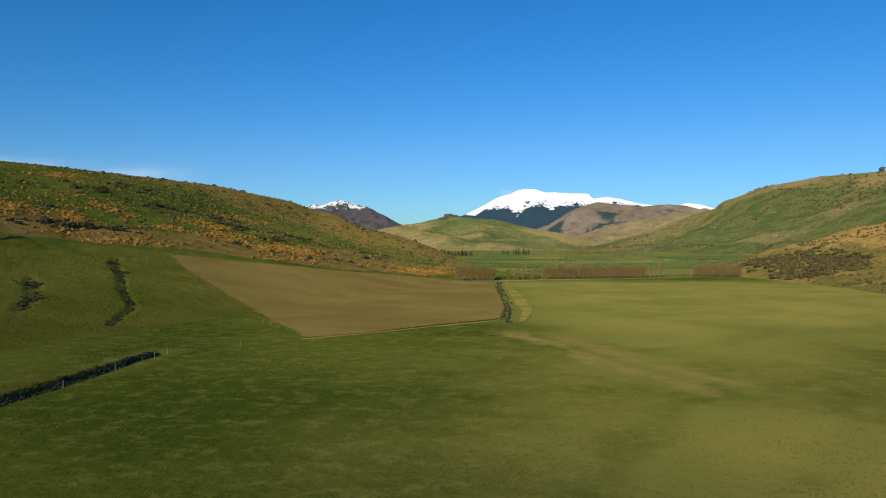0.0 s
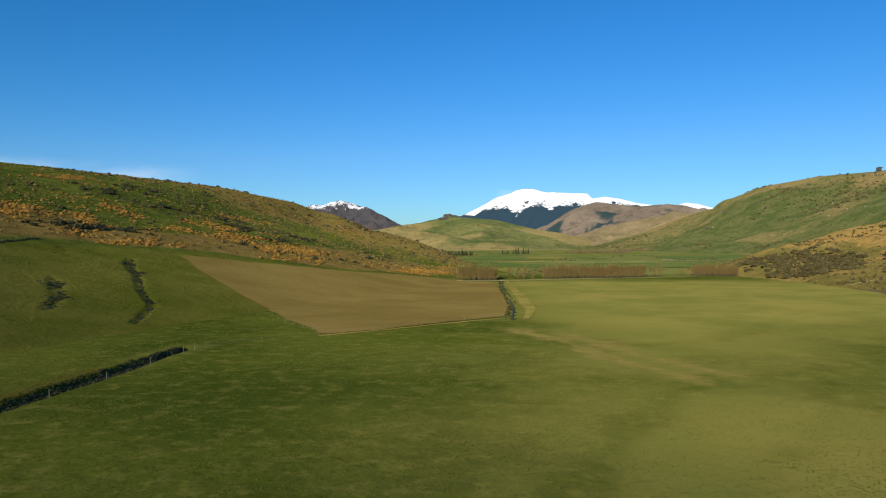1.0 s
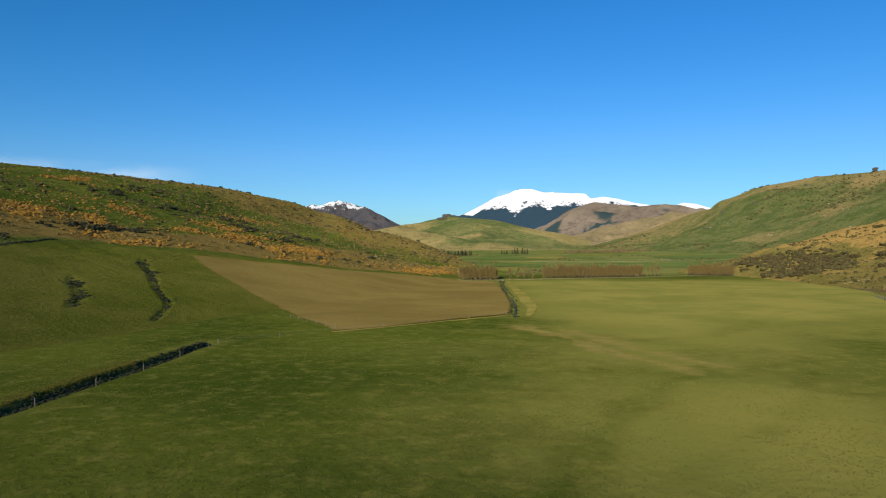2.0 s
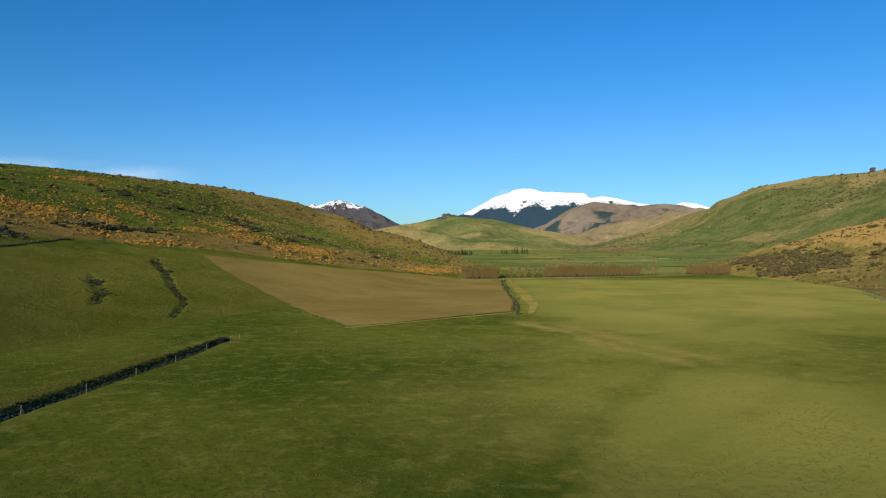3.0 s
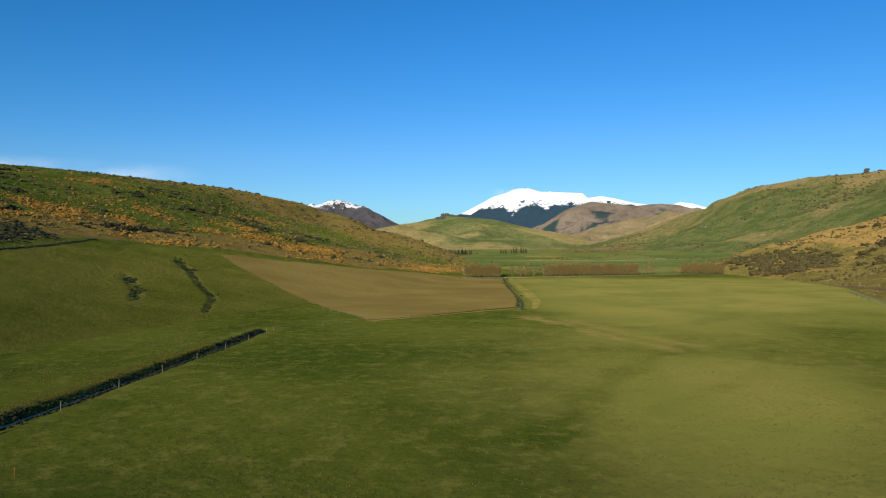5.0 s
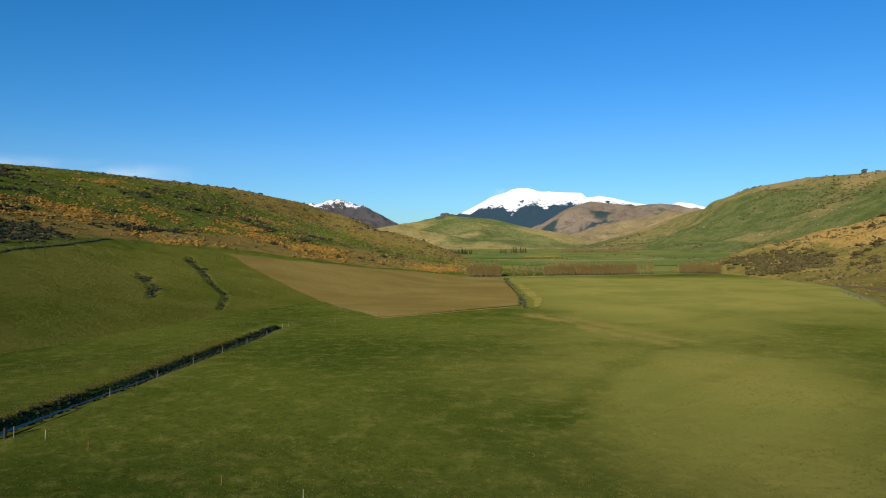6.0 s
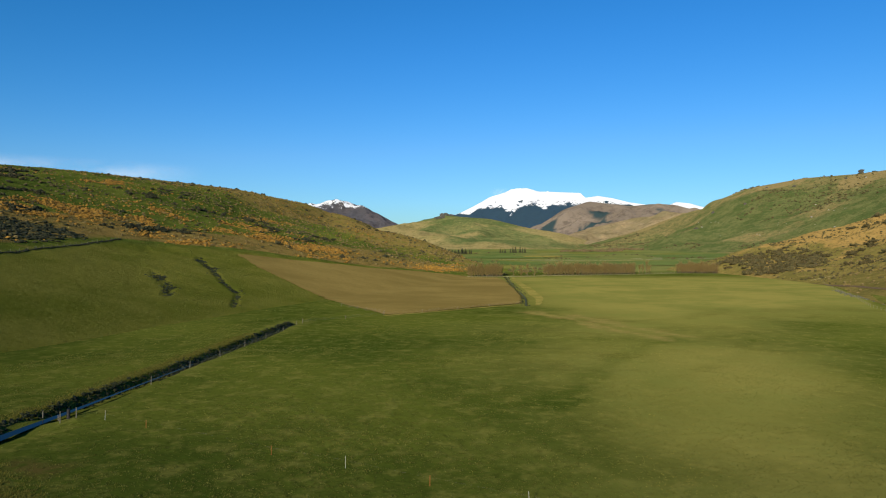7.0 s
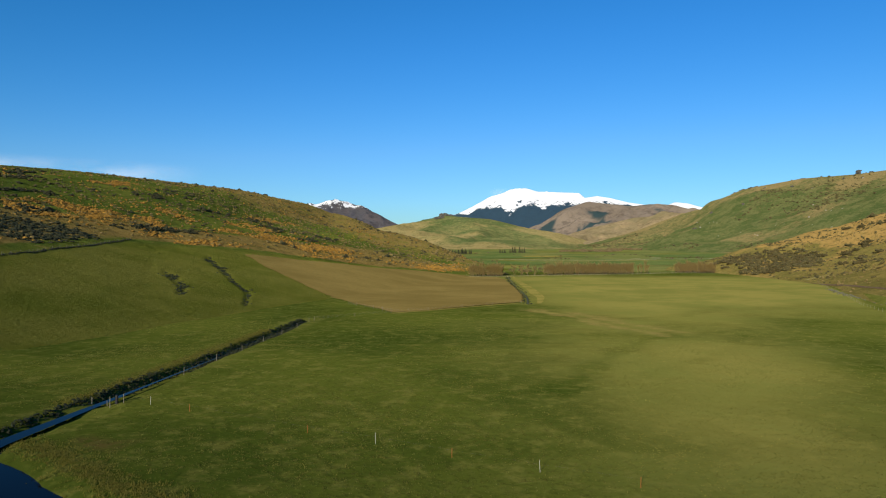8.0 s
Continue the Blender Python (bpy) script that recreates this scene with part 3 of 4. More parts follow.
hill_object("mountain_west", "distant grey peak capped with snow", "mountain",
            lambda x, y: rise(x, y, WEST_PEAK_RIDGE, WEST_PEAK_FOOT, 0.8, 0.3, 130, 300, 53, 25.0),
            np.arange(-36, -17, 0.10), geometric(3300, 4750, 120), LEFT_PEAK,
            lambda x, y, z, u: [("forest", 0.3 * smooth(u, 0, 1)), ("tongue", 0 * x)])
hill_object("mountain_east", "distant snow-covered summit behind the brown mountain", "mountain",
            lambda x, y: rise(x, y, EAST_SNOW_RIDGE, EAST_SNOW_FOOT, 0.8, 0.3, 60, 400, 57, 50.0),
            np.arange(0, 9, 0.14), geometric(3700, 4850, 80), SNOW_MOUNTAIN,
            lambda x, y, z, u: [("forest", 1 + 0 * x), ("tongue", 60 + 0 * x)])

# ---- tilled field, water, strips ----


def inside_polygon(x, y, poly):
    hit = np.zeros(np.shape(x), bool)
    for (x0, y0), (x1, y1) in zip(poly, poly[1:] + poly[:1]):
        cross = (y0 > y) != (y1 > y)
        hit ^= cross & (x < (x1 - x0) * (y - y0) / (y1 - y0 + 1e-9) + x0)
    return hit


def laid(name, poly, step, lift, material, label, category, wobble=2.0, layers=()):
    """A patch of ground cover that follows the land inside an outline."""
    px, py = [p[0] for p in poly], [p[1] for p in poly]
    x, y = np.meshgrid(np.arange(min(px) - 3, max(px) + 3, step), np.arange(min(py) - 3, max(py) + 3, step))
    wx, wy = (fbm(x, y, 12, 3, 90) - 0.5) * wobble, (fbm(x, y, 12, 3, 91) - 0.5) * wobble
    keep = inside_polygon(x + wx, y + wy, poly)
    me = sheet(name, x, y, land(x, y) + lift, material, keep, layers)
    return tagged(new(name, me), label, category, kind="structure")


FIELD = [(-190.5, 245), (-163, 221), (-143, 208), (-119, 192), (-108, 181), (-94, 163), (-78, 146.5), (-70.5, 137.5), (-38.5, 190), (-44, 226), (-56, 276), (-71, 340), (-84, 384), (-108, 389), (-124, 366), (-145, 329), (-162, 294), (-180, 268)]
laid("tilled_field", FIELD, 1.3, 0.22, SOIL, "bare brown tilled field between pasture and hill", "field", 1.6)


def ribbon(name, line, widths, lift, material, label, category, follow=True, level=0.0, step=2.0):
    pts = []
    for a, b in zip(line, line[1:]):
        n = max(1, int(math.hypot(b[0] - a[0], b[1] - a[1]) / step))
        pts += [(a[0] + (b[0] - a[0]) * i / n, a[1] + (b[1] - a[1]) * i / n) for i in range(n)]
    pts.append(line[-1][:2])
    p = np.array(pts)
    t = np.gradient(p, axis=0)
    t /= np.linalg.norm(t, axis=1)[:, None] + 1e-9
    nrm = np.stack([-t[:, 1], t[:, 0]], 1)
    w = np.interp(np.arange(len(p)), np.linspace(0, len(p) - 1, len(widths)), widths)
    s = np.linspace(-1, 1, 7)
    x = p[:, :1] + nrm[:, :1] * w[:, None] * s[None]
    y = p[:, 1:] + nrm[:, 1:] * w[:, None] * s[None]
    sway = min(min(widths), 0.9)
    x, y = x + (fbm(x, y, 5, 2, 95) - 0.5) * sway, y + (fbm(x, y, 5, 2, 96) - 0.5) * sway
    z = land(x, y) + lift if follow else floor_level(x, y) + level
    return tagged(new(name, sheet(name, x, y, z, material)), label, category, kind="structure")


ribbon("water_river", [p[:2] for p in RIVER], [6, 6], 0, WATER, "still blue river reflecting the sky", "river", False, -0.75)
ribbon("water_ditch", [p[:2] for p in DITCH[:6]], [1.05, 0.85, 0.5, 0.2, 0.1, 0.05], 0, WATER, "narrow water-filled ditch beside the paddock", "ditch", False, -0.45)
ribbon("water_drain", [p[:2] for p in DRAIN], [0.35, 0.3, 0.25], 0, DULL_WATER, "narrow dull green drain between two fields", "drain", False, -0.14)
ribbon("headland", [(-30.5, 183), (-34, 215), (-42, 250), (-55, 306), (-68, 360), (-74, 390)], [0.8, 2.3, 2.1, 1.6, 1.0], 0.13, STRIP, "strip of rank yellow grass beside the drain", "grass strip")
ribbon("headland_south", [(-71, 134), (-54, 161), (-38, 184)], [0.9, 0.9], 0.1, STRIP, "rough tan grass strip along the field fence", "grass strip")
ribbon("headland_north", [(-106, 392), (-80, 398), (-55, 419), (8, 457), (38, 484), (58, 488)], [1.6, 1.6, 0.6], 0.15, PALE, "pale dry grass strip along the tree row", "grass strip")
ribbon("farm_track", [(-160, 800), (-60, 780), (0, 800), (60, 860), (130, 900), (220, 900)], [1.6, 1.6], 0.5, TRACK, "pale gravel farm track across the valley", "track", step=6)

ribbon("creek_bank", [(99, 360), (103, 332), (107, 308), (110, 280), (112, 250)], [0.5, 0.9, 1.0, 0.9, 0.6], 0.15, BANK_SOIL, "eroded dark brown creek bank", "bank", step=1.5)
ribbon("slip", [(101, 368), (104, 367), (108, 365), (114, 362)], [0.25, 0.7, 0.5, 0.2], 0.12, PALE, "pale earth slip on the creek bank", "slip", step=1.0)

MEADOW = grass_material("bright_meadow", (0.064, 0.106, 0.028), (0.092, 0.126, 0.036), (0.19, 0.17, 0.06))
for poly in ([(-30, 620), (60, 640), (110, 720), (60, 780), (-40, 740)], [(-180, 640), (-90, 620), (-80, 700), (-190, 760)], [(60, 940), (190, 960), (150, 1090), (20, 1060)], [(-240, 860), (-110, 880), (-130, 990), (-260, 960)]):
    laid("meadow", poly, 5.0, 0.4, MEADOW, "bright green valley meadow", "meadow", 12.0, ())
laid("dry_flat", [(-150, 930), (-100, 925), (-95, 985), (-150, 1000)], 4.0, 0.6, STRIP, "dry tan patch on the valley floor", "grass patch", 14.0)

for poly in ([(7, 866), (18, 870), (17, 876), (6, 873)], [(32, 900), (44, 897), (46, 904), (34, 907)]):
    laid("gravel_bar", poly, 1.0, 0.5, TRACK, "pale gravel bar beside the valley stream", "gravel", 3.0)


def backdrop_cloud(name, az0, az1, el0, el1, label, dense=1.0):
    a, e = np.meshgrid(np.linspace(az0, az1, 60), np.linspace(el0, el1, 16))
    x, y, z = 4850 * np.sin(np.radians(a)), 4850 * np.cos(np.radians(a)), 19 + 4850 * np.tan(np.radians(e))
    u, v = (a - az0) / (az1 - az0), (e - el0) / (el1 - el0)
    rim = dense * smooth(u, 0, 0.25) * smooth(1 - u, 0, 0.4) * smooth(v, 0, 0.3) * smooth(1 - v, 0, 0.6)
    return tagged(new(name, sheet(name, x, y, z, CLOUD, None, [("rim", rim)])), label, "cloud", kind="structure")


backdrop_cloud("backdrop_cloud_west", -55, -34.5, 5.4, 7.2, "soft white cloud bank low behind the hill")
backdrop_cloud("backdrop_cloud_north", -11.6, -7.6, 4.75, 5.6, "thin white cloud over the snowy summit", 0.4)

# ---- plants ----
rng = np.random.default_rng(5)
T = (1 + 5 ** 0.5) / 2
ICO_V = np.array([(-1, T, 0), (1, T, 0), (-1, -T, 0), (1, -T, 0), (0, -1, T), (0, 1, T), (0, -1, -T), (0, 1, -T), (T, 0, -1), (T, 0, 1), (-T, 0, -1), (-T, 0, 1)]) / 1.902
ICO_F = np.array([(0, 11, 5), (0, 5, 1), (0, 1, 7), (0, 7, 10), (0, 10, 11), (1, 5, 9), (5, 11, 4), (11, 10, 2), (10, 7, 6), (7, 1, 8),
                  (3, 9, 4), (3, 4, 2), (3, 2, 6), (3, 6, 8), (3, 8, 9), (4, 9, 5), (2, 4, 11), (6, 2, 10), (8, 6, 7), (9, 8, 1)])


def gather(pieces):
    """Joins (verts, faces) pieces into one pair of arrays."""
    vs, fs, n = [], [], 0
    for v, f in pieces:
        vs.append(v)
        fs.append(f + n)
        n += len(v)
    return np.concatenate(vs), np.concatenate(fs)


def clump(lumps, spread, size, flat, ragged=0.3):
    """A shrub's foliage of unit width: uneven lumps heaped round the middle."""
    out = []
    for _ in range(lumps):
        a, r = rng.uniform(0, 6.283), spread * math.sqrt(rng.uniform(0, 1))
        s = size * rng.uniform(0.6, 1.25)
        v = ICO_V * s * rng.uniform(1 - ragged, 1 + ragged, (12, 1)) * np.array([1, 1, flat])
        h = flat * (0.55 * s + (spread - r) * rng.uniform(0.2, 1.0))
        out.append((v + np.array([r * math.cos(a), r * math.sin(a), h]), ICO_F))
    return gather(out)


BUSHES = [clump(9, 0.42, 0.24, 0.85) for _ in range(6)]
LOW = [clump(5, 0.38, 0.26, 0.6) for _ in range(6)]
SMALL = [clump(3, 0.3, 0.3, 0.7, 0.45) for _ in range(8)]
PAIR = [clump(2, 0.3, 0.34, 0.75, 0.5) for _ in range(10)]
TINY = [clump(1, 0.1, 0.5, 0.75, 0.6) for _ in range(10)]


def tuft(blades, spread):
    out = []
    for _ in range(blades):
        a, lean = rng.uniform(0, 6.283), rng.uniform(0.2, 0.6)
        c, s = math.cos(a), math.sin(a)
        o = np.array([rng.normal(0, spread), rng.normal(0, spread), 0])
        w = rng.uniform(0.04, 0.10)
        out.append((np.array([(-s * w, c * w, 0), (s * w, -c * w, 0), (c * lean, s * lean, rng.uniform(0.28, 0.55))]) + o, np.array([(0, 1, 2)])))
    return gather(out)


TUFTS = [tuft(7, 0.3) for _ in range(8)]


def strewn(name, shapes, spots, sizes, material, label, category, heights=None, sink=0.06):
    """Many small plants as one mesh: a shape, a spot, a size and a turn each."""
    spots = np.asarray(spots, float)
    z = land(spots[:, 0], spots[:, 1]) if heights is None else heights
    pieces = []
    for (x, y), h, s in zip(spots, z, sizes):
        v, f = shapes[rng.integers(len(shapes))]
        a = rng.uniform(0, 6.283)
        c, q = math.cos(a) * s, math.sin(a) * s
        pieces.append((np.stack([v[:, 0] * c - v[:, 1] * q + x, v[:, 0] * q + v[:, 1] * c + y, v[:, 2] * s * rng.uniform(0.8, 1.2) + h - sink * s], 1), f))
    v, f = gather(pieces)
    return tagged(new(name, mesh_of(name, v, f, material, False)), label, category, kind="stuff")


def sown(count, x0, x1, y0, y1, chance):
    """Spots in a rectangle, kept by a chance that depends on the place."""
    x, y = rng.uniform(x0, x1, count), rng.uniform(y0, y1, count)
    keep = rng.uniform(0, 1, count) < chance(x, y)
    return np.stack([x[keep], y[keep]], 1)


def beside(line, count, width, jitter_from=0.0):
    p = np.array([q[:2] for q in line], float)
    seg = np.linalg.norm(np.diff(p, axis=0), axis=1)
    at = np.concatenate([[0], np.cumsum(seg)])
    s = rng.uniform(jitter_from * at[-1], at[-1], count)
    x, y = np.interp(s, at, p[:, 0]), np.interp(s, at, p[:, 1])
    return np.stack([x + rng.normal(0, width, count), y + rng.normal(0, width, count)], 1)


def on_west(x, y):
    return west_hill(x, y)[0] > valley(x, y)


def gorse_chance(x, y):
    z = land(x, y)
    return gorse_cover(x, y, z) * on_west(x, y)


spots = sown(420000, -470, -110, 90, 760, lambda x, y: gorse_chance(x, y) ** 1.3 * np.where(y < 420, 0.95, 0.4))
strewn("gorse_scrub", TINY + PAIR[:3], spots, 0.55 + 1.3 * rng.random(len(spots)) ** 2.5, GORSE, "orange-brown gorse bushes covering the hillside", "gorse")
spots = sown(16000, -470, -120, 90, 760, lambda x, y: (np.where(y < 430, 0.13, 0.5) + 0.3 * gorse_chance(x, y)) * (land(x, y) > np.interp(y, *GORSE_EDGE) + 2) * on_west(x, y))
strewn("hill_tussock", TINY, spots, rng.uniform(0.7, 1.8, len(spots)), TUSSOCK, "dry tan tussocks scattered over the hillside", "tussock")
spots = sown(22000, -470, -120, 90, 760, lambda x, y: (np.where(y < 430, 0.10, 0.2) + 0.5 * smooth(fbm(x, y, 30, 3, 66), 0.6, 0.7)) * (land(x, y) > np.interp(y, *GORSE_EDGE) + 4) * on_west(x, y))
strewn("hill_scrub", PAIR[:5] + TINY, spots, 0.6 + 2.0 * rng.random(len(spots)) ** 1.6, OLIVE_SCRUB, "low dark olive scrub scattered over the hillside", "scrub")
HEDGE_LINE = [(-192, 92), (-195, 106), (-200, 124), (-206.5, 145), (-216, 172), (-228, 205)]
spots = sown(4200, -300, -200, 90, 205, lambda x, y: 0.95 * (1 - smooth(np.hypot((x + 243) / 32, (y - 150) / 42) + 0.5 * (fbm(x, y, 14, 3, 67) - 0.5), 0.6, 1.0)) * (x < np.interp(y, [90, 145, 205], [-196, -212, -233])))
strewn("dark_thicket", LOW, spots, rng.uniform(1.2, 2.8, len(spots)), SCRUB, "dense dark thicket above the pasture fence", "scrub")
spots = beside(HEDGE_LINE, 300, 0.35)
strewn("fence_growth", SMALL, spots, rng.uniform(0.6, 1.5, len(spots)), SCRUB, "dark growth along the upper pasture fence", "hedge")
spots = np.concatenate([beside(GULLY, 260, 0.6), beside(HOLLOW, 90, 1.0)] + [rng.normal((cx, cy), (1.5, 1.7), (n, 2)) for cx, cy, n in ((-184, 204, 70), (-171, 192, 44), (-160, 180, 16), (-140, 161, 30), (-165, 152, 50), (-151, 139, 26))])
strewn("gully_rushes", LOW, spots, 0.35 + 1.1 * rng.random(len(spots)) ** 1.5, RUSH, "dark rushes and scrub choking a gully", "rushes")
spots = np.concatenate([beside(DITCH, 1100, 0.75, 0.38), beside([(p[0] - 1.7, p[1]) for p in DITCH], 800, 0.45, 0.12), beside([(p[0] - 2.6, p[1]) for p in DITCH[:5]], 420, 0.4, 0.1), beside([(p[0] - 1.0, p[1]) for p in DITCH[3:]], 900, 0.35)])
strewn("ditch_rushes", PAIR, spots, 0.2 + 0.5 * rng.random(len(spots)) ** 1.5, RUSH, "dark rushes filling the ditch", "rushes")
spots = np.concatenate([beside([(p[0] - 1.2, p[1]) for p in DRAIN], 240, 0.45), beside([(p[0] + 0.8, p[1]) for p in DRAIN], 90, 0.3)])
strewn("drain_rushes", LOW, spots, rng.uniform(0.35, 1.0, len(spots)), RUSH, "dark rushes along the drain", "rushes")
spots = sown(12000, 60, 330, 250, 600, lambda x, y: 0.35 * (east_hill(x, y)[0] > valley(x, y) + 1) * smooth(fbm(x, y, 20, 3, 77), 0.35, 0.6))
strewn("slope_tussock", PAIR, spots, rng.uniform(0.7, 1.9, len(spots)), TUSSOCK, "tan tussock grass on the slope", "tussock")

spots = beside([(96, 300), (93.5, 270), (92.5, 250), (95, 226)], 150, 1.1)
strewn("creek_reeds", LOW, spots, rng.uniform(0.4, 1.2, len(spots)), REED, "pale grey reeds and twiggy growth along the creek", "reeds")


def field_tufts(x, y):
    free = (along(x, y, DITCH)[0] > 3.0) & (along(x, y, RIVER)[0] > 6.0)
    return free * (0.12 + 0.9 * smooth(fbm(x, y, 14, 3, 99), 0.45, 0.65)) * (1 - smooth(y, 60, 150)) * (1 - 0.8 * smooth(x + 0.25 * y, -10, 34))


spots = sown(150000, -100, 90, -36, 150, field_tufts)
strewn("paddock_tufts", TUFTS, spots, 0.09 + 0.24 * rng.random(len(spots)) ** 1.5, TUFT, "short pale tufts of grass in the paddock", "grass")
spots = sown(30000, -200, -70, -10, 235, lambda x, y: 0.7 * smooth(fbm(x, y, 18, 3, 98), 0.4, 0.62) * (along(x, y, DITCH)[0] > 4.0) * ~inside_polygon(x, y, FIELD) * (x < -62 - 0.22 * y))
strewn("pasture_tufts", TUFTS, spots, rng.uniform(0.12, 0.34, len(spots)), TUFT, "short grazed tufts of grass on the sloping pasture", "grass")
spots = np.concatenate([beside([(-58.5, -13.0), (-54, -14.5), (-43, -19.5), (-20, -29.5)], 2600, 1.2), beside([(p[0] - 3.4, p[1]) for p in DITCH[2:8]], 3600, 1.1)])
strewn("bank_grass", TUFTS, spots, rng.uniform(0.2, 0.55, len(spots)), BANK, "rank yellow grass on the ditch bank", "grass")



def sward(count, x0, x1, y0, y1):
    """Short standing blades, three to a tuft, over the near part of the paddock."""
    spots = sown(count, x0, x1, y0, y1, lambda x, y: (along(x, y, DITCH)[0] > 3.0) * (along(x, y, RIVER)[0] > 6.2) * (1 - 0.85 * smooth(y, 55, y1)) * smooth(x, x0, x0 + 30) * (1 - 0.9 * smooth(x, 12, 45)) * (0.35 + 0.65 * smooth(fbm(x, y, 5, 3, 97), 0.4, 0.6)))
    p = np.repeat(spots, 3, axis=0) + rng.normal(0, 0.06, (3 * len(spots), 2))
    n = len(p)
    a, lean, b = rng.uniform(0, 6.283, n), rng.uniform(0, 0.07, n), rng.uniform(0, 6.283, n)
    w, h = rng.uniform(0.022, 0.05, n), rng.uniform(0.04, 0.09, n)
    base = np.column_stack([p, valley(p[:, 0], p[:, 1]) - 0.02])
    side = np.column_stack([np.cos(a) * w, np.sin(a) * w, np.zeros(n)])
    tip = base + np.column_stack([np.cos(b) * lean, np.sin(b) * lean, h])
    v = np.stack([base - side, base + side, tip + 0.3 * side, tip - 0.3 * side], 1).reshape(-1, 3)
    f = np.arange(4 * n).reshape(n, 4)
    return tagged(new("sward", mesh_of("sward", v, f, SWARD, False)), "short grazed blades of pasture grass", "grass", kind="stuff")


sward(135000, -62, 75, -36, 115)

# ---- trees and shrubs ----


def thing(name, x, y, z, label, category, group=""):
    ob = new(name)
    ob.empty_display_size = 0.5
    ob.matrix_basis = pose(x, y, z)
    return tagged(ob, label, category, group)


def part(name, me, parent, m=None, label=""):
    ob = new(name, me)
    ob.parent = parent
    if m is not None:
        ob.matrix_basis = m
    return tagged(ob, label)


def spike(a, b, ra, rb, sides=5):
    """A tapered round piece from a to b."""
    a, b = np.asarray(a, float), np.asarray(b, float)
    w = (b - a) / np.linalg.norm(b - a)
    u = np.cross(w, (0, 0, 1) if abs(w[2]) < 0.9 else (1, 0, 0))
    u /= np.linalg.norm(u)
    v = np.cross(w, u)
    k = np.arange(sides) * 2 * math.pi / sides
    ring = np.cos(k)[:, None] * u + np.sin(k)[:, None] * v
    verts = np.concatenate([a + ring * ra, b + ring * rb, [b]])
    i, j = np.arange(sides), (np.arange(sides) + 1) % sides
    faces = np.concatenate([np.stack([i, j, j + sides], 1), np.stack([i, j + sides, i + sides], 1), np.stack([i + sides, j + sides, np.full(sides, 2 * sides)], 1)])
    return verts, faces


def twig(a, b, r):
    """A thin three-sided twig that ends in a point."""
    k = rng.uniform(0, 2.0) + np.arange(3) * 2.094
    ring = a + np.stack([np.cos(k), np.sin(k), np.zeros(3)], 1) * r
    return np.concatenate([ring, [b]]), np.array([(0, 1, 3), (1, 2, 3), (2, 0, 3)])


def bare_tree(height):
    """Trunk and upright bare crown of a winter poplar."""
    trunk = [spike((0, 0, -0.3), (0, 0, height * 0.55), 0.16, 0.07, 7), spike((0, 0, height * 0.55), (rng.normal(0, 0.2), rng.normal(0, 0.2), height), 0.09, 0.02, 5)]
    crown = []
    for _ in range(34):
        h = height * rng.uniform(0.04, 0.7)
        a, out, up = rng.uniform(0, 6.283), rng.uniform(1.0, 3.3), height * rng.uniform(0.12, 0.34)
        tip = np.array([math.cos(a) * out, math.sin(a) * out, min(h + up, height * rng.uniform(0.8, 0.98))])
        crown.append(spike((0, 0, h), tip, 0.06, 0.025, 3))
        for _ in range(13):
            f = rng.uniform(0.15, 0.98)
            o = np.array([0, 0, h]) * (1 - f) + tip * f
            crown.append(twig(o, o + np.array([rng.normal(0, 0.6), rng.normal(0, 0.6), rng.uniform(0.1, 1.2)]), 0.06))
    return gather(trunk), gather(crown)


def tree_kind(name, shape, bark, leaf, label, category, group, height, spots, size_range, crown="crown"):
    """One tree with trunk and crown for each of a few shapes, then copies."""
    models = []
    for trunk_shape, crown_shape in shape:
        models.append((mesh_of("trunk", *trunk_shape, bark, True), mesh_of(crown, *crown_shape, leaf, False)))
    first = []
    for i, (x, y) in enumerate(spots):
        s = rng.uniform(*size_range)
        m = pose(x, y, float(land(x, y)) if height is None else height(x, y), 0, 0, rng.uniform(0, 360))
        if i < len(models):
            ob = thing(name, x, y, 0, label, category, group)
            ob.matrix_basis, ob.scale = m, (s, s, s)
            part("trunk", models[i][0], ob)
            part(crown, models[i][1], ob)
            first.append(ob)
        else:
            ob = copy_thing(first[int(rng.integers(len(first)))], m)
            ob.scale = (s, s, s * rng.uniform(0.85, 1.1))


def row(a, b, spacing, jitter=0.4):
    n = int(math.hypot(b[0] - a[0], b[1] - a[1]) / spacing)
    return [(a[0] + (b[0] - a[0]) * i / n + rng.normal(0, jitter), a[1] + (b[1] - a[1]) * i / n + rng.normal(0, jitter)) for i in range(n + 1)]


poplars = row((-106, 397), (-84, 403), 1.1) + row((-106, 399), (-84, 405), 1.6) + row((-56, 426), (5, 463), 1.1) + row((-57, 428), (4, 465), 1.6) + row((37, 489), (65, 485), 1.1) + row((37.5, 491.5), (65, 487.5), 1.5) + row((9, 467), (16, 471), 2.5) + row((-76, 410), (-64, 420), 5)
tree_kind("poplar_tree", [bare_tree(10.5) for _ in range(6)], POPLAR_BARK, TWIG, "leafless brown poplar in a close-planted row", "tree", "poplar row", None, poplars, (0.66, 1.0))


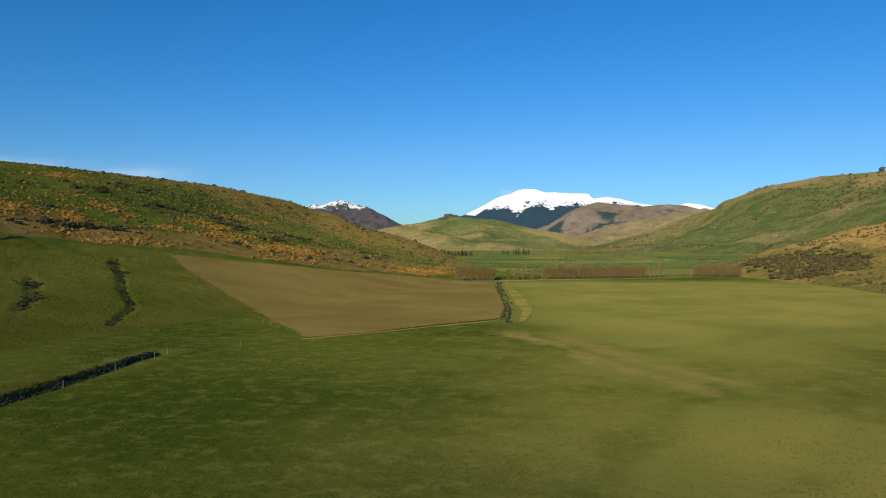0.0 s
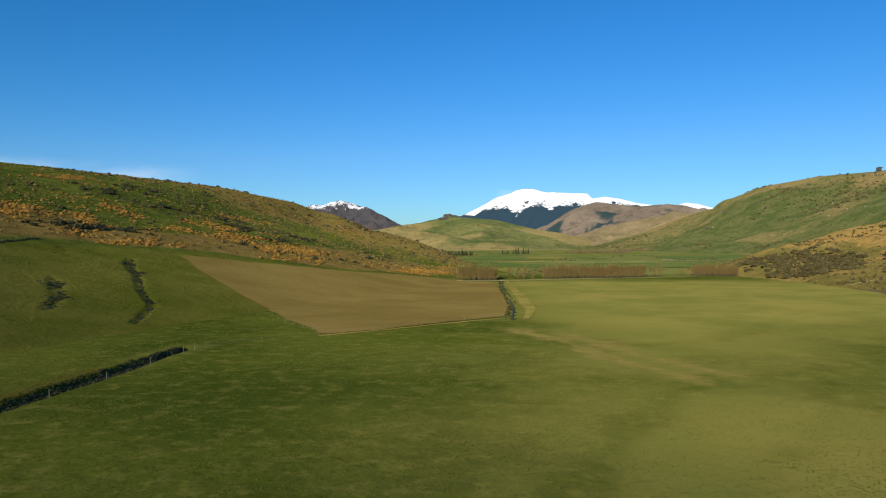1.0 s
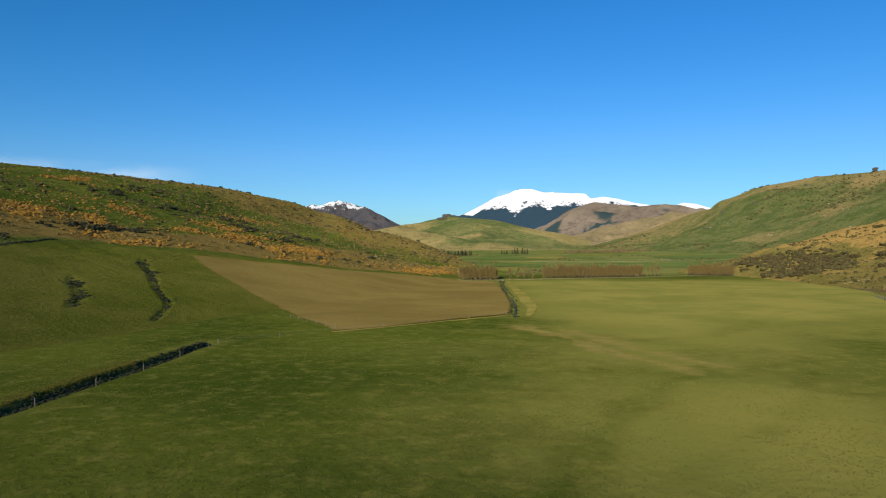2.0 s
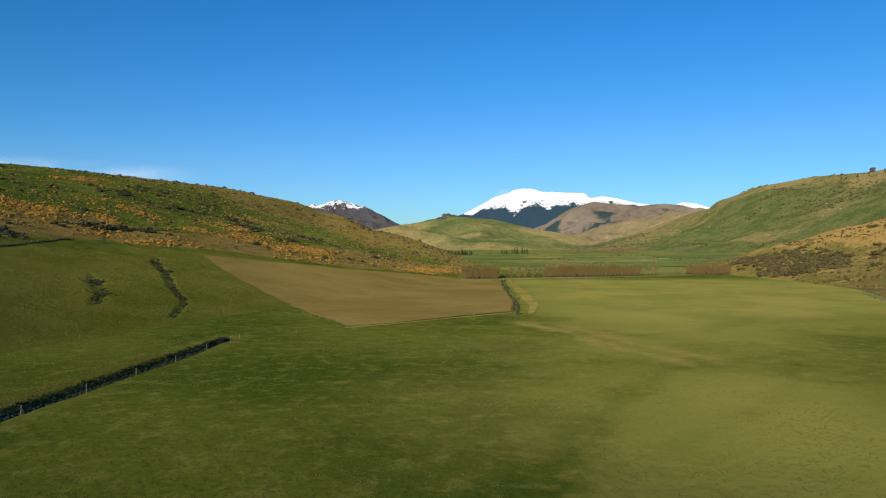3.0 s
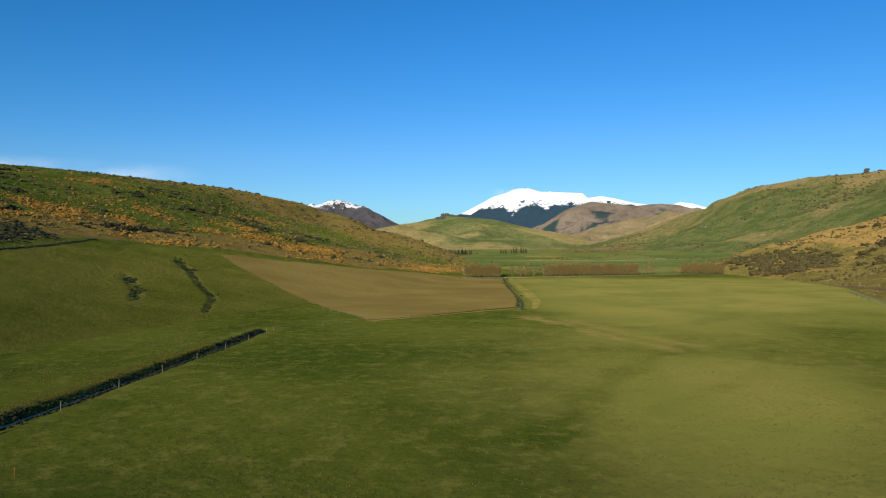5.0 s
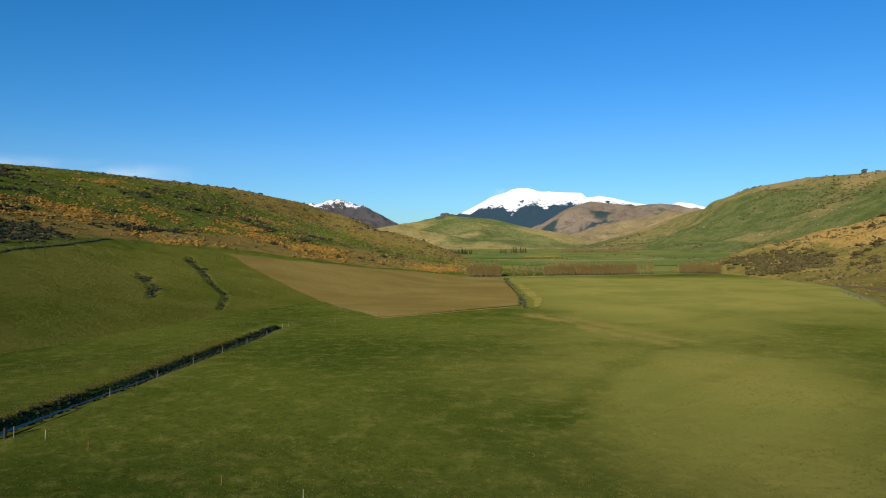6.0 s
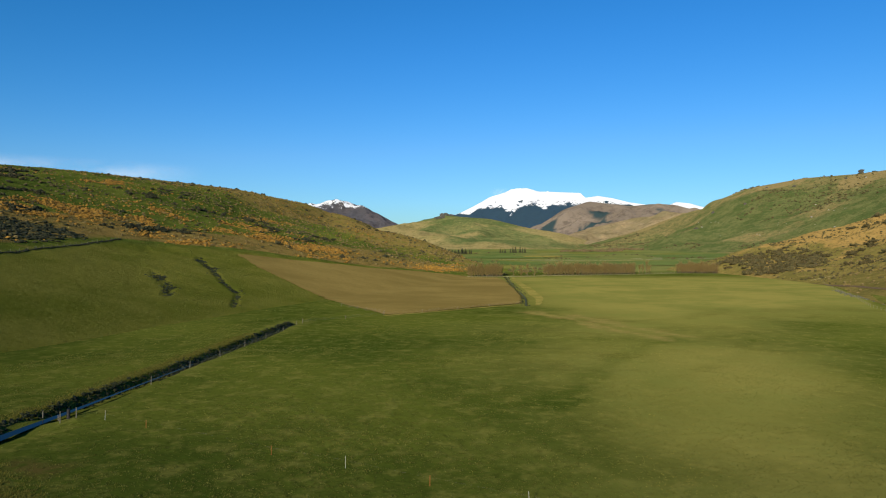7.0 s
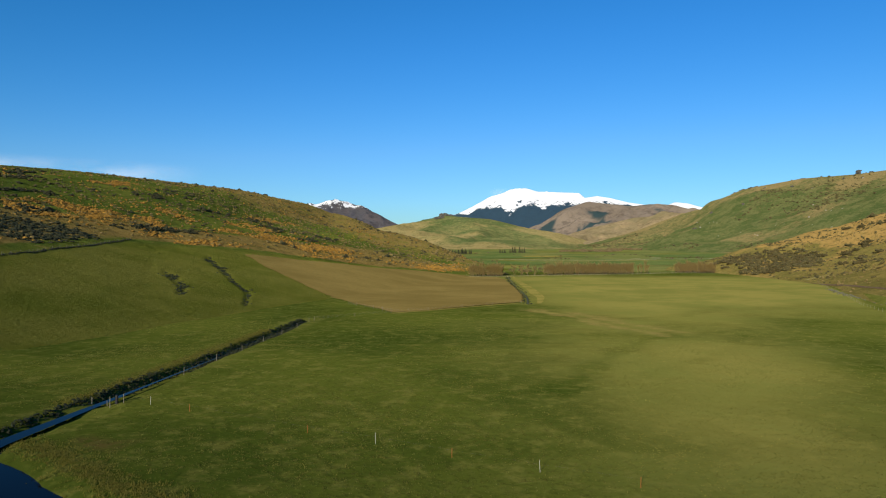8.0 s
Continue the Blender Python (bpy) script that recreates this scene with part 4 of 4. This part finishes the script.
def conifer(height):
    crown = []
    for i in range(7):
        h = height * (0.12 + 0.125 * i)
        r = height * 0.22 * (1 - i / 8.5) * rng.uniform(0.85, 1.15)
        for k in range(6):
            a = k * 1.047 + rng.uniform(-0.3, 0.3)
            v = ICO_V * np.array([r * 0.55, r * 0.4, height * 0.075]) * rng.uniform(0.7, 1.3, (12, 1))
            c, s = math.cos(a), math.sin(a)
            crown.append((np.stack([v[:, 0] * c - v[:, 1] * s + c * r * 0.5, v[:, 0] * s + v[:, 1] * c + s * r * 0.5, v[:, 2] + h - 0.02 * r], 1), ICO_F))
    crown.append(spike((0, 0, height * 0.8), (0, 0, height), height * 0.06, 0.02, 5))
    return spike((0, 0, -0.5), (0, 0, height * 0.85), height * 0.025, 0.03, 6), gather(crown)


def at_bearing(az, r):
    return r * math.sin(radians(az)), -68 + r * math.cos(radians(az))


pines = [at_bearing(az + rng.normal(0, 0.03), 1180 + rng.normal(0, 5)) for az in np.arange(-15.2, -12.75, 0.14)] + \
        [at_bearing(az, 1235) for az in (-10.35, -10.15, -9.95, -9.5, -9.3, -9.1, -8.7, -8.5, -8.3)] + \
        [at_bearing(az + rng.normal(0, 0.04), 1190 + rng.normal(0, 10)) for az in np.arange(-16.6, -15.2, 0.2)]
tree_kind("conifer_tree", [conifer(11.0) for _ in range(3)], BARK, CONIFER, "dark green conifer in a distant valley shelterbelt", "tree", "conifer shelterbelt",
          lambda x, y: float(floor_level(x, y)), pines, (0.6, 1.05))
spots = [at_bearing(az + rng.normal(0, 0.05), 1350 + 20 * rng.normal()) for az in np.arange(-5.2, -0.5, 0.05)] + [at_bearing(az + rng.normal(0, 0.05), 1500 + 20 * rng.normal()) for az in np.arange(-1.5, 4.0, 0.06)]
strewn("valley_hedge", BUSHES, spots, rng.uniform(6, 10, len(spots)), HEDGE, "brown hedge lines across the far valley", "hedge", floor_level(np.array(spots)[:, 0], np.array(spots)[:, 1]))


def shrub_model():
    v, f = clump(21, 0.5, 0.155, 0.85, 0.75)
    stems = gather([spike((0, 0, -0.1), (0.25 * math.cos(a), 0.25 * math.sin(a), 0.3), 0.035, 0.015, 4) for a in rng.uniform(0, 6.283, 5)])
    return stems, (v, f)


def east_scrub(x, y):
    e = east_hill(x, y)
    patch = 1 - smooth(np.hypot((x - 104 - 0.1 * (y - 465)) / 30, (y - 465) / 64) + 0.6 * (fbm(x, y, 25, 3, 78) - 0.5), 0.55, 1.0)
    other = 1 - smooth(np.hypot((x - 86) / 28, (y - 506) / 26), 0.6, 1.1)
    return np.maximum(patch, other) * (e[0] > valley(x, y) + 0.6)


spots = list(sown(3200, 55, 175, 360, 545, lambda x, y: 0.52 * east_scrub(x, y)))
spots += list(sown(160, 120, 240, 300, 560, lambda x, y: 0.45 * smooth(fbm(x, y, 30, 3, 79), 0.4, 0.6)))
spots_small = sown(9000, 62, 260, 330, 560, lambda x, y: (0.10 + 0.75 * smooth(fbm(x + 0.5 * y, y * 0.6, 22, 4, 86), 0.5, 0.62)) * (east_hill(x, y)[0] > valley(x, y) + 0.6))
strewn("slope_scrub", PAIR, spots_small, 0.5 + 2.2 * rng.random(len(spots_small)) ** 2, OLIVE_SCRUB, "low olive scrub scattered over the tussock slope", "scrub")
tree_kind("shrub", [shrub_model() for _ in range(5)], BARK, OLIVE_SCRUB, "rounded dark olive shrub on the tussock slope", "shrub", "scrub on the tussock slope", None, spots[::2], (2.2, 6.2), "foliage")
spots += [(rng.normal(cx, 3), rng.normal(cy, 5)) for cx, cy, n in ((167, 475, 5), (160, 466, 6), (150, 448, 6), (142, 436, 6), (132, 342, 3), (127, 382, 4), (186, 500, 4)) for _ in range(n)]
tree_kind("dark_shrub", [shrub_model() for _ in range(4)], BARK, MID_SCRUB, "tangled dark evergreen shrub on the tussock slope", "shrub", "scrub on the tussock slope", None, spots[1::2], (2.0, 6.0), "foliage")
DARK_SPOTS = [(-310, 393, 5, 10), (-243, 268, 4, 8), (-259, 409, 6, 10), (-247, 250, 4, 9), (-240, 448, 4, 9), (-365, 417, 5, 10), (-348, 364, 5, 8), (-385, 290, 12, 9), (-400, 300, 10, 9), (-425, 325, 9, 9), (-330, 240, 5, 12), (-283, 205, 4, 8), (-250, 240, 4, 7), (-300, 440, 5, 10), (-228, 396, 4, 6)]
spots = [(rng.normal(cx, sx), rng.normal(cy, sy)) for cx, cy, sx, sy in DARK_SPOTS for _ in range(15)]
spots += list(sown(1100, -460, -170, 150, 700, lambda x, y: 0.09 * (land(x, y) > np.interp(y, *GORSE_EDGE) + 3) * on_west(x, y)))
tree_kind("hill_shrub", [shrub_model() for _ in range(4)], BARK, SCRUB, "dark evergreen shrub among gorse on the hillside", "shrub", "dark shrubs on the hillside", None, spots, (2.0, 4.2), "foliage")


def north_east(x, y):
    return rise(x, y, NORTH_EAST_RIDGE, NORTH_EAST_FOOT, 1.05, 0.2, 44, 240, 31, 30.0)[0]


spots = sown(34000, -150, 760, 750, 1950, lambda x, y: 0.75 * smooth(fbm(x, y, 110, 5, 75), 0.47, 0.62) * (north_east(x, y) > floor_level(x, y) + 4))
strewn("far_scrub", TINY, spots, 1.0 + 4.0 * rng.random(len(spots)) ** 2, OLIVE_SCRUB, "dark scrub patches on the high green hill", "scrub", north_east(spots[:, 0], spots[:, 1]))
spots = sown(420, 100, 640, 950, 1850, lambda x, y: 0.5 * smooth(fbm(x, y, 90, 3, 87), 0.5, 0.64) * (north_east(x, y) > floor_level(x, y) + 25))
strewn("hill_stones", TINY, spots, rng.uniform(1.0, 3.4, len(spots)), PALE_ROCK, "pale weathered stones strewn over the high green hill", "stones", north_east(spots[:, 0], spots[:, 1]))
spots = sown(5000, -330, 130, 420, 1150, lambda x, y: 0.35 * smooth(fbm(x, y * 0.5, 45, 4, 85), 0.58, 0.66) * (valley(x, y) >= land(x, y) - 0.3))
strewn("valley_scrub", BUSHES, spots, rng.uniform(1.5, 4, len(spots)), OLIVE_SCRUB, "scattered scrub along the valley floor", "scrub")

# ---- rocks ----


def outcrop(x, y, z, width, height, count, material, label, peaks=((0.0, 1.0),)):
    """Craggy boulders heaped into one or more rounded peaks; peaks: where each stands across the width, and its share of the height."""
    pieces = []
    for at, share in peaks:
        reach = width * 0.5 / len(peaks) ** 0.6
        for _ in range(count):
            a, r = rng.uniform(0, 6.283), reach * math.sqrt(rng.uniform(0, 1))
            top = height * share * (1 - (r / reach) ** 1.3)
            s = reach * rng.uniform(0.16, 0.34)
            v = ICO_V * rng.uniform(0.7, 1.25, (12, 1)) * np.array([s * 1.2, s, s * 0.8])
            pieces.append((v + np.array([at * width + r * math.cos(a), r * math.sin(a), max(top - 0.55 * s, -0.3 * s)]), ICO_F))
        pieces.append(spike((at * width, 0, -height), (at * width, 0, height * share * 0.9), reach * 0.85, reach * 0.16, 9))
    v, f = gather(pieces)
    ob = new("rock_outcrop", mesh_of("rock_outcrop", v, f, material, False))
    ob.matrix_basis = pose(x, y, z)
    return tagged(ob, label, "rock", "rock outcrops")


for az, el, r, w, h, n, peaks in ((-15.4, 3.02, 2592, 76, 21, 26, ((0.0, 1.0),)), (17.4, 5.72, 1738, 48, 17, 14, ((-0.25, 1.0), (0.25, 0.75))), (13.4, 5.70, 1815, 34, 4, 10, ((0.0, 1.0),)), (9.9, 5.16, 1900, 26, 4, 9, ((0.0, 1.0),))):
    bx, by, bz = bearing((az, el, r))[0]
    outcrop(bx, by, bz, w, h, n, DARK_ROCK, "jagged dark rock outcrop on a hill crest", peaks)

for bx, by in ((304, 1802), (330, 1760), (200, 1700), (260, 1620), (410, 1640), (380, 1700), (150, 1560), (450, 1560)):
    outcrop(bx, by, float(north_east(np.array([bx]), np.array([by]))[0]), rng.uniform(7, 13), rng.uniform(2.5, 4.5), 9, DARK_ROCK, "dark weathered rock outcrop on the green hill")

# ---- fences ----


def post_mesh(name, radius, height, material):
    v, f = gather([spike((0, 0, -0.3), (0, 0, height - 0.06), radius, radius * 0.92, 8), spike((0, 0, height - 0.06), (0, 0, height), radius * 0.92, radius * 0.55, 8)])
    return mesh_of(name, v, f, material, False)


def line_spots(line, spacing):
    p = np.array(line, float)
    at = np.concatenate([[0], np.cumsum(np.linalg.norm(np.diff(p, axis=0), axis=1))])
    s = np.linspace(0, at[-1], max(2, int(round(at[-1] / spacing)) + 1))
    return np.stack([np.interp(s, at, p[:, 0]), np.interp(s, at, p[:, 1])], 1)


def fence(spots, kinds, label, wires=(0.45, 0.75, 1.02), wire_radius=0.006):
    """Posts on the given spots, and wires from post to post. kinds: post meshes, taken in turn."""
    spots = np.asarray(spots, float)
    z = land(spots[:, 0], spots[:, 1])
    base = thing("fence", spots[0, 0], spots[0, 1], z[0], label, "fence", "paddock fences")
    rel = np.column_stack([spots, z]) - np.array([spots[0, 0], spots[0, 1], z[0]])
    for i, p in enumerate(rel):
        part("post", kinds[i % len(kinds)], base, pose(*p, rng.normal(0, 1.5), rng.normal(0, 1.5), rng.uniform(0, 90)))
    for h in wires:
        k = np.arange(3) * 2.094
        ring = np.stack([np.cos(k), np.zeros(3), np.sin(k)], 1) * wire_radius
        v = (rel[:, None, :] + ring[None] + np.array([0, 0, h])).reshape(-1, 3)
        i, j = np.meshgrid(np.arange(len(rel) - 1) * 3, np.arange(3), indexing="ij")
        a, b = (i + j).ravel(), (i + (j + 1) % 3).ravel()
        f = np.concatenate([np.stack([a, b, b + 3], 1), np.stack([a, b + 3, a + 3], 1)])
        part("wire", mesh_of("wire", v, f, WIRE, False), base)
    return base


POST = post_mesh("post", 0.047, 1.2, WOOD)
SLIM_POST = post_mesh("post", 0.04, 0.95, WOOD)
THIN_WHITE, THIN_ORANGE = post_mesh("post", 0.018, 1.1, WHITE), post_mesh("post", 0.021, 0.9, ORANGE)
fence(line_spots([(-66.4, 24), (-68.6, 34), (-74.4, 60), (-80, 87), (-83.6, 102)], 13.5), [POST], "weathered post and wire fence beside the ditch")
fence(line_spots([(-84, 106), (-71.5, 134), (-38, 187)], 15), [POST], "post and wire fence along the tilled field")
fence(line_spots([(-97, 161), (-73, 140)], 7), [POST], "sparse post and wire fence between pasture and field")
fence(line_spots([(-107, 391), (-80, 397), (-55, 418), (8, 455), (38, 482), (73, 491)], 3.2), [POST], "pale post and wire fence along the poplar row")
fence(line_spots([(78, 140), (82, 206), (90, 252), (103.5, 352)], 4.5), [SLIM_POST], "pale close-set post fence above the creek", (0.9,), 0.004)
fence(line_spots(HEDGE_LINE, 5.0), [POST], "post and wire fence below the dark thicket")
fence([(-57.1, 4.6), (-50.2, 2.9), (-32.1, -2.2), (-23.7, -4.1), (-15.2, -6.4), (-6.7, -8.5), (1.7, -10.2)], [THIN_WHITE, THIN_ORANGE, THIN_ORANGE, THIN_WHITE, THIN_ORANGE, THIN_WHITE, THIN_ORANGE], "temporary electric fence of white and orange standards", (0.7,), 0.0012)


def gate():
    base = thing("gate_posts", -61.0, 4.5, float(land(-61.0, 4.5)), "cluster of weathered gate posts with a black strainer beside the ditch", "gate posts")
    for x, y, k in ((0, 0, POST), (-0.5, -1.8, POST), (-2.2, -0.3, POST), (-5.6, 0.8, POST)):
        part("post", k, base, pose(x, y, float(land(-61 + x, 4.5 + y) - land(-61.0, 4.5)), rng.normal(0, 2), rng.normal(0, 2)))
    part("strainer", post_mesh("strainer", 0.2, 1.05, BLACK), base, pose(-0.8, -0.3, 0), "stout black strainer post")


gate()
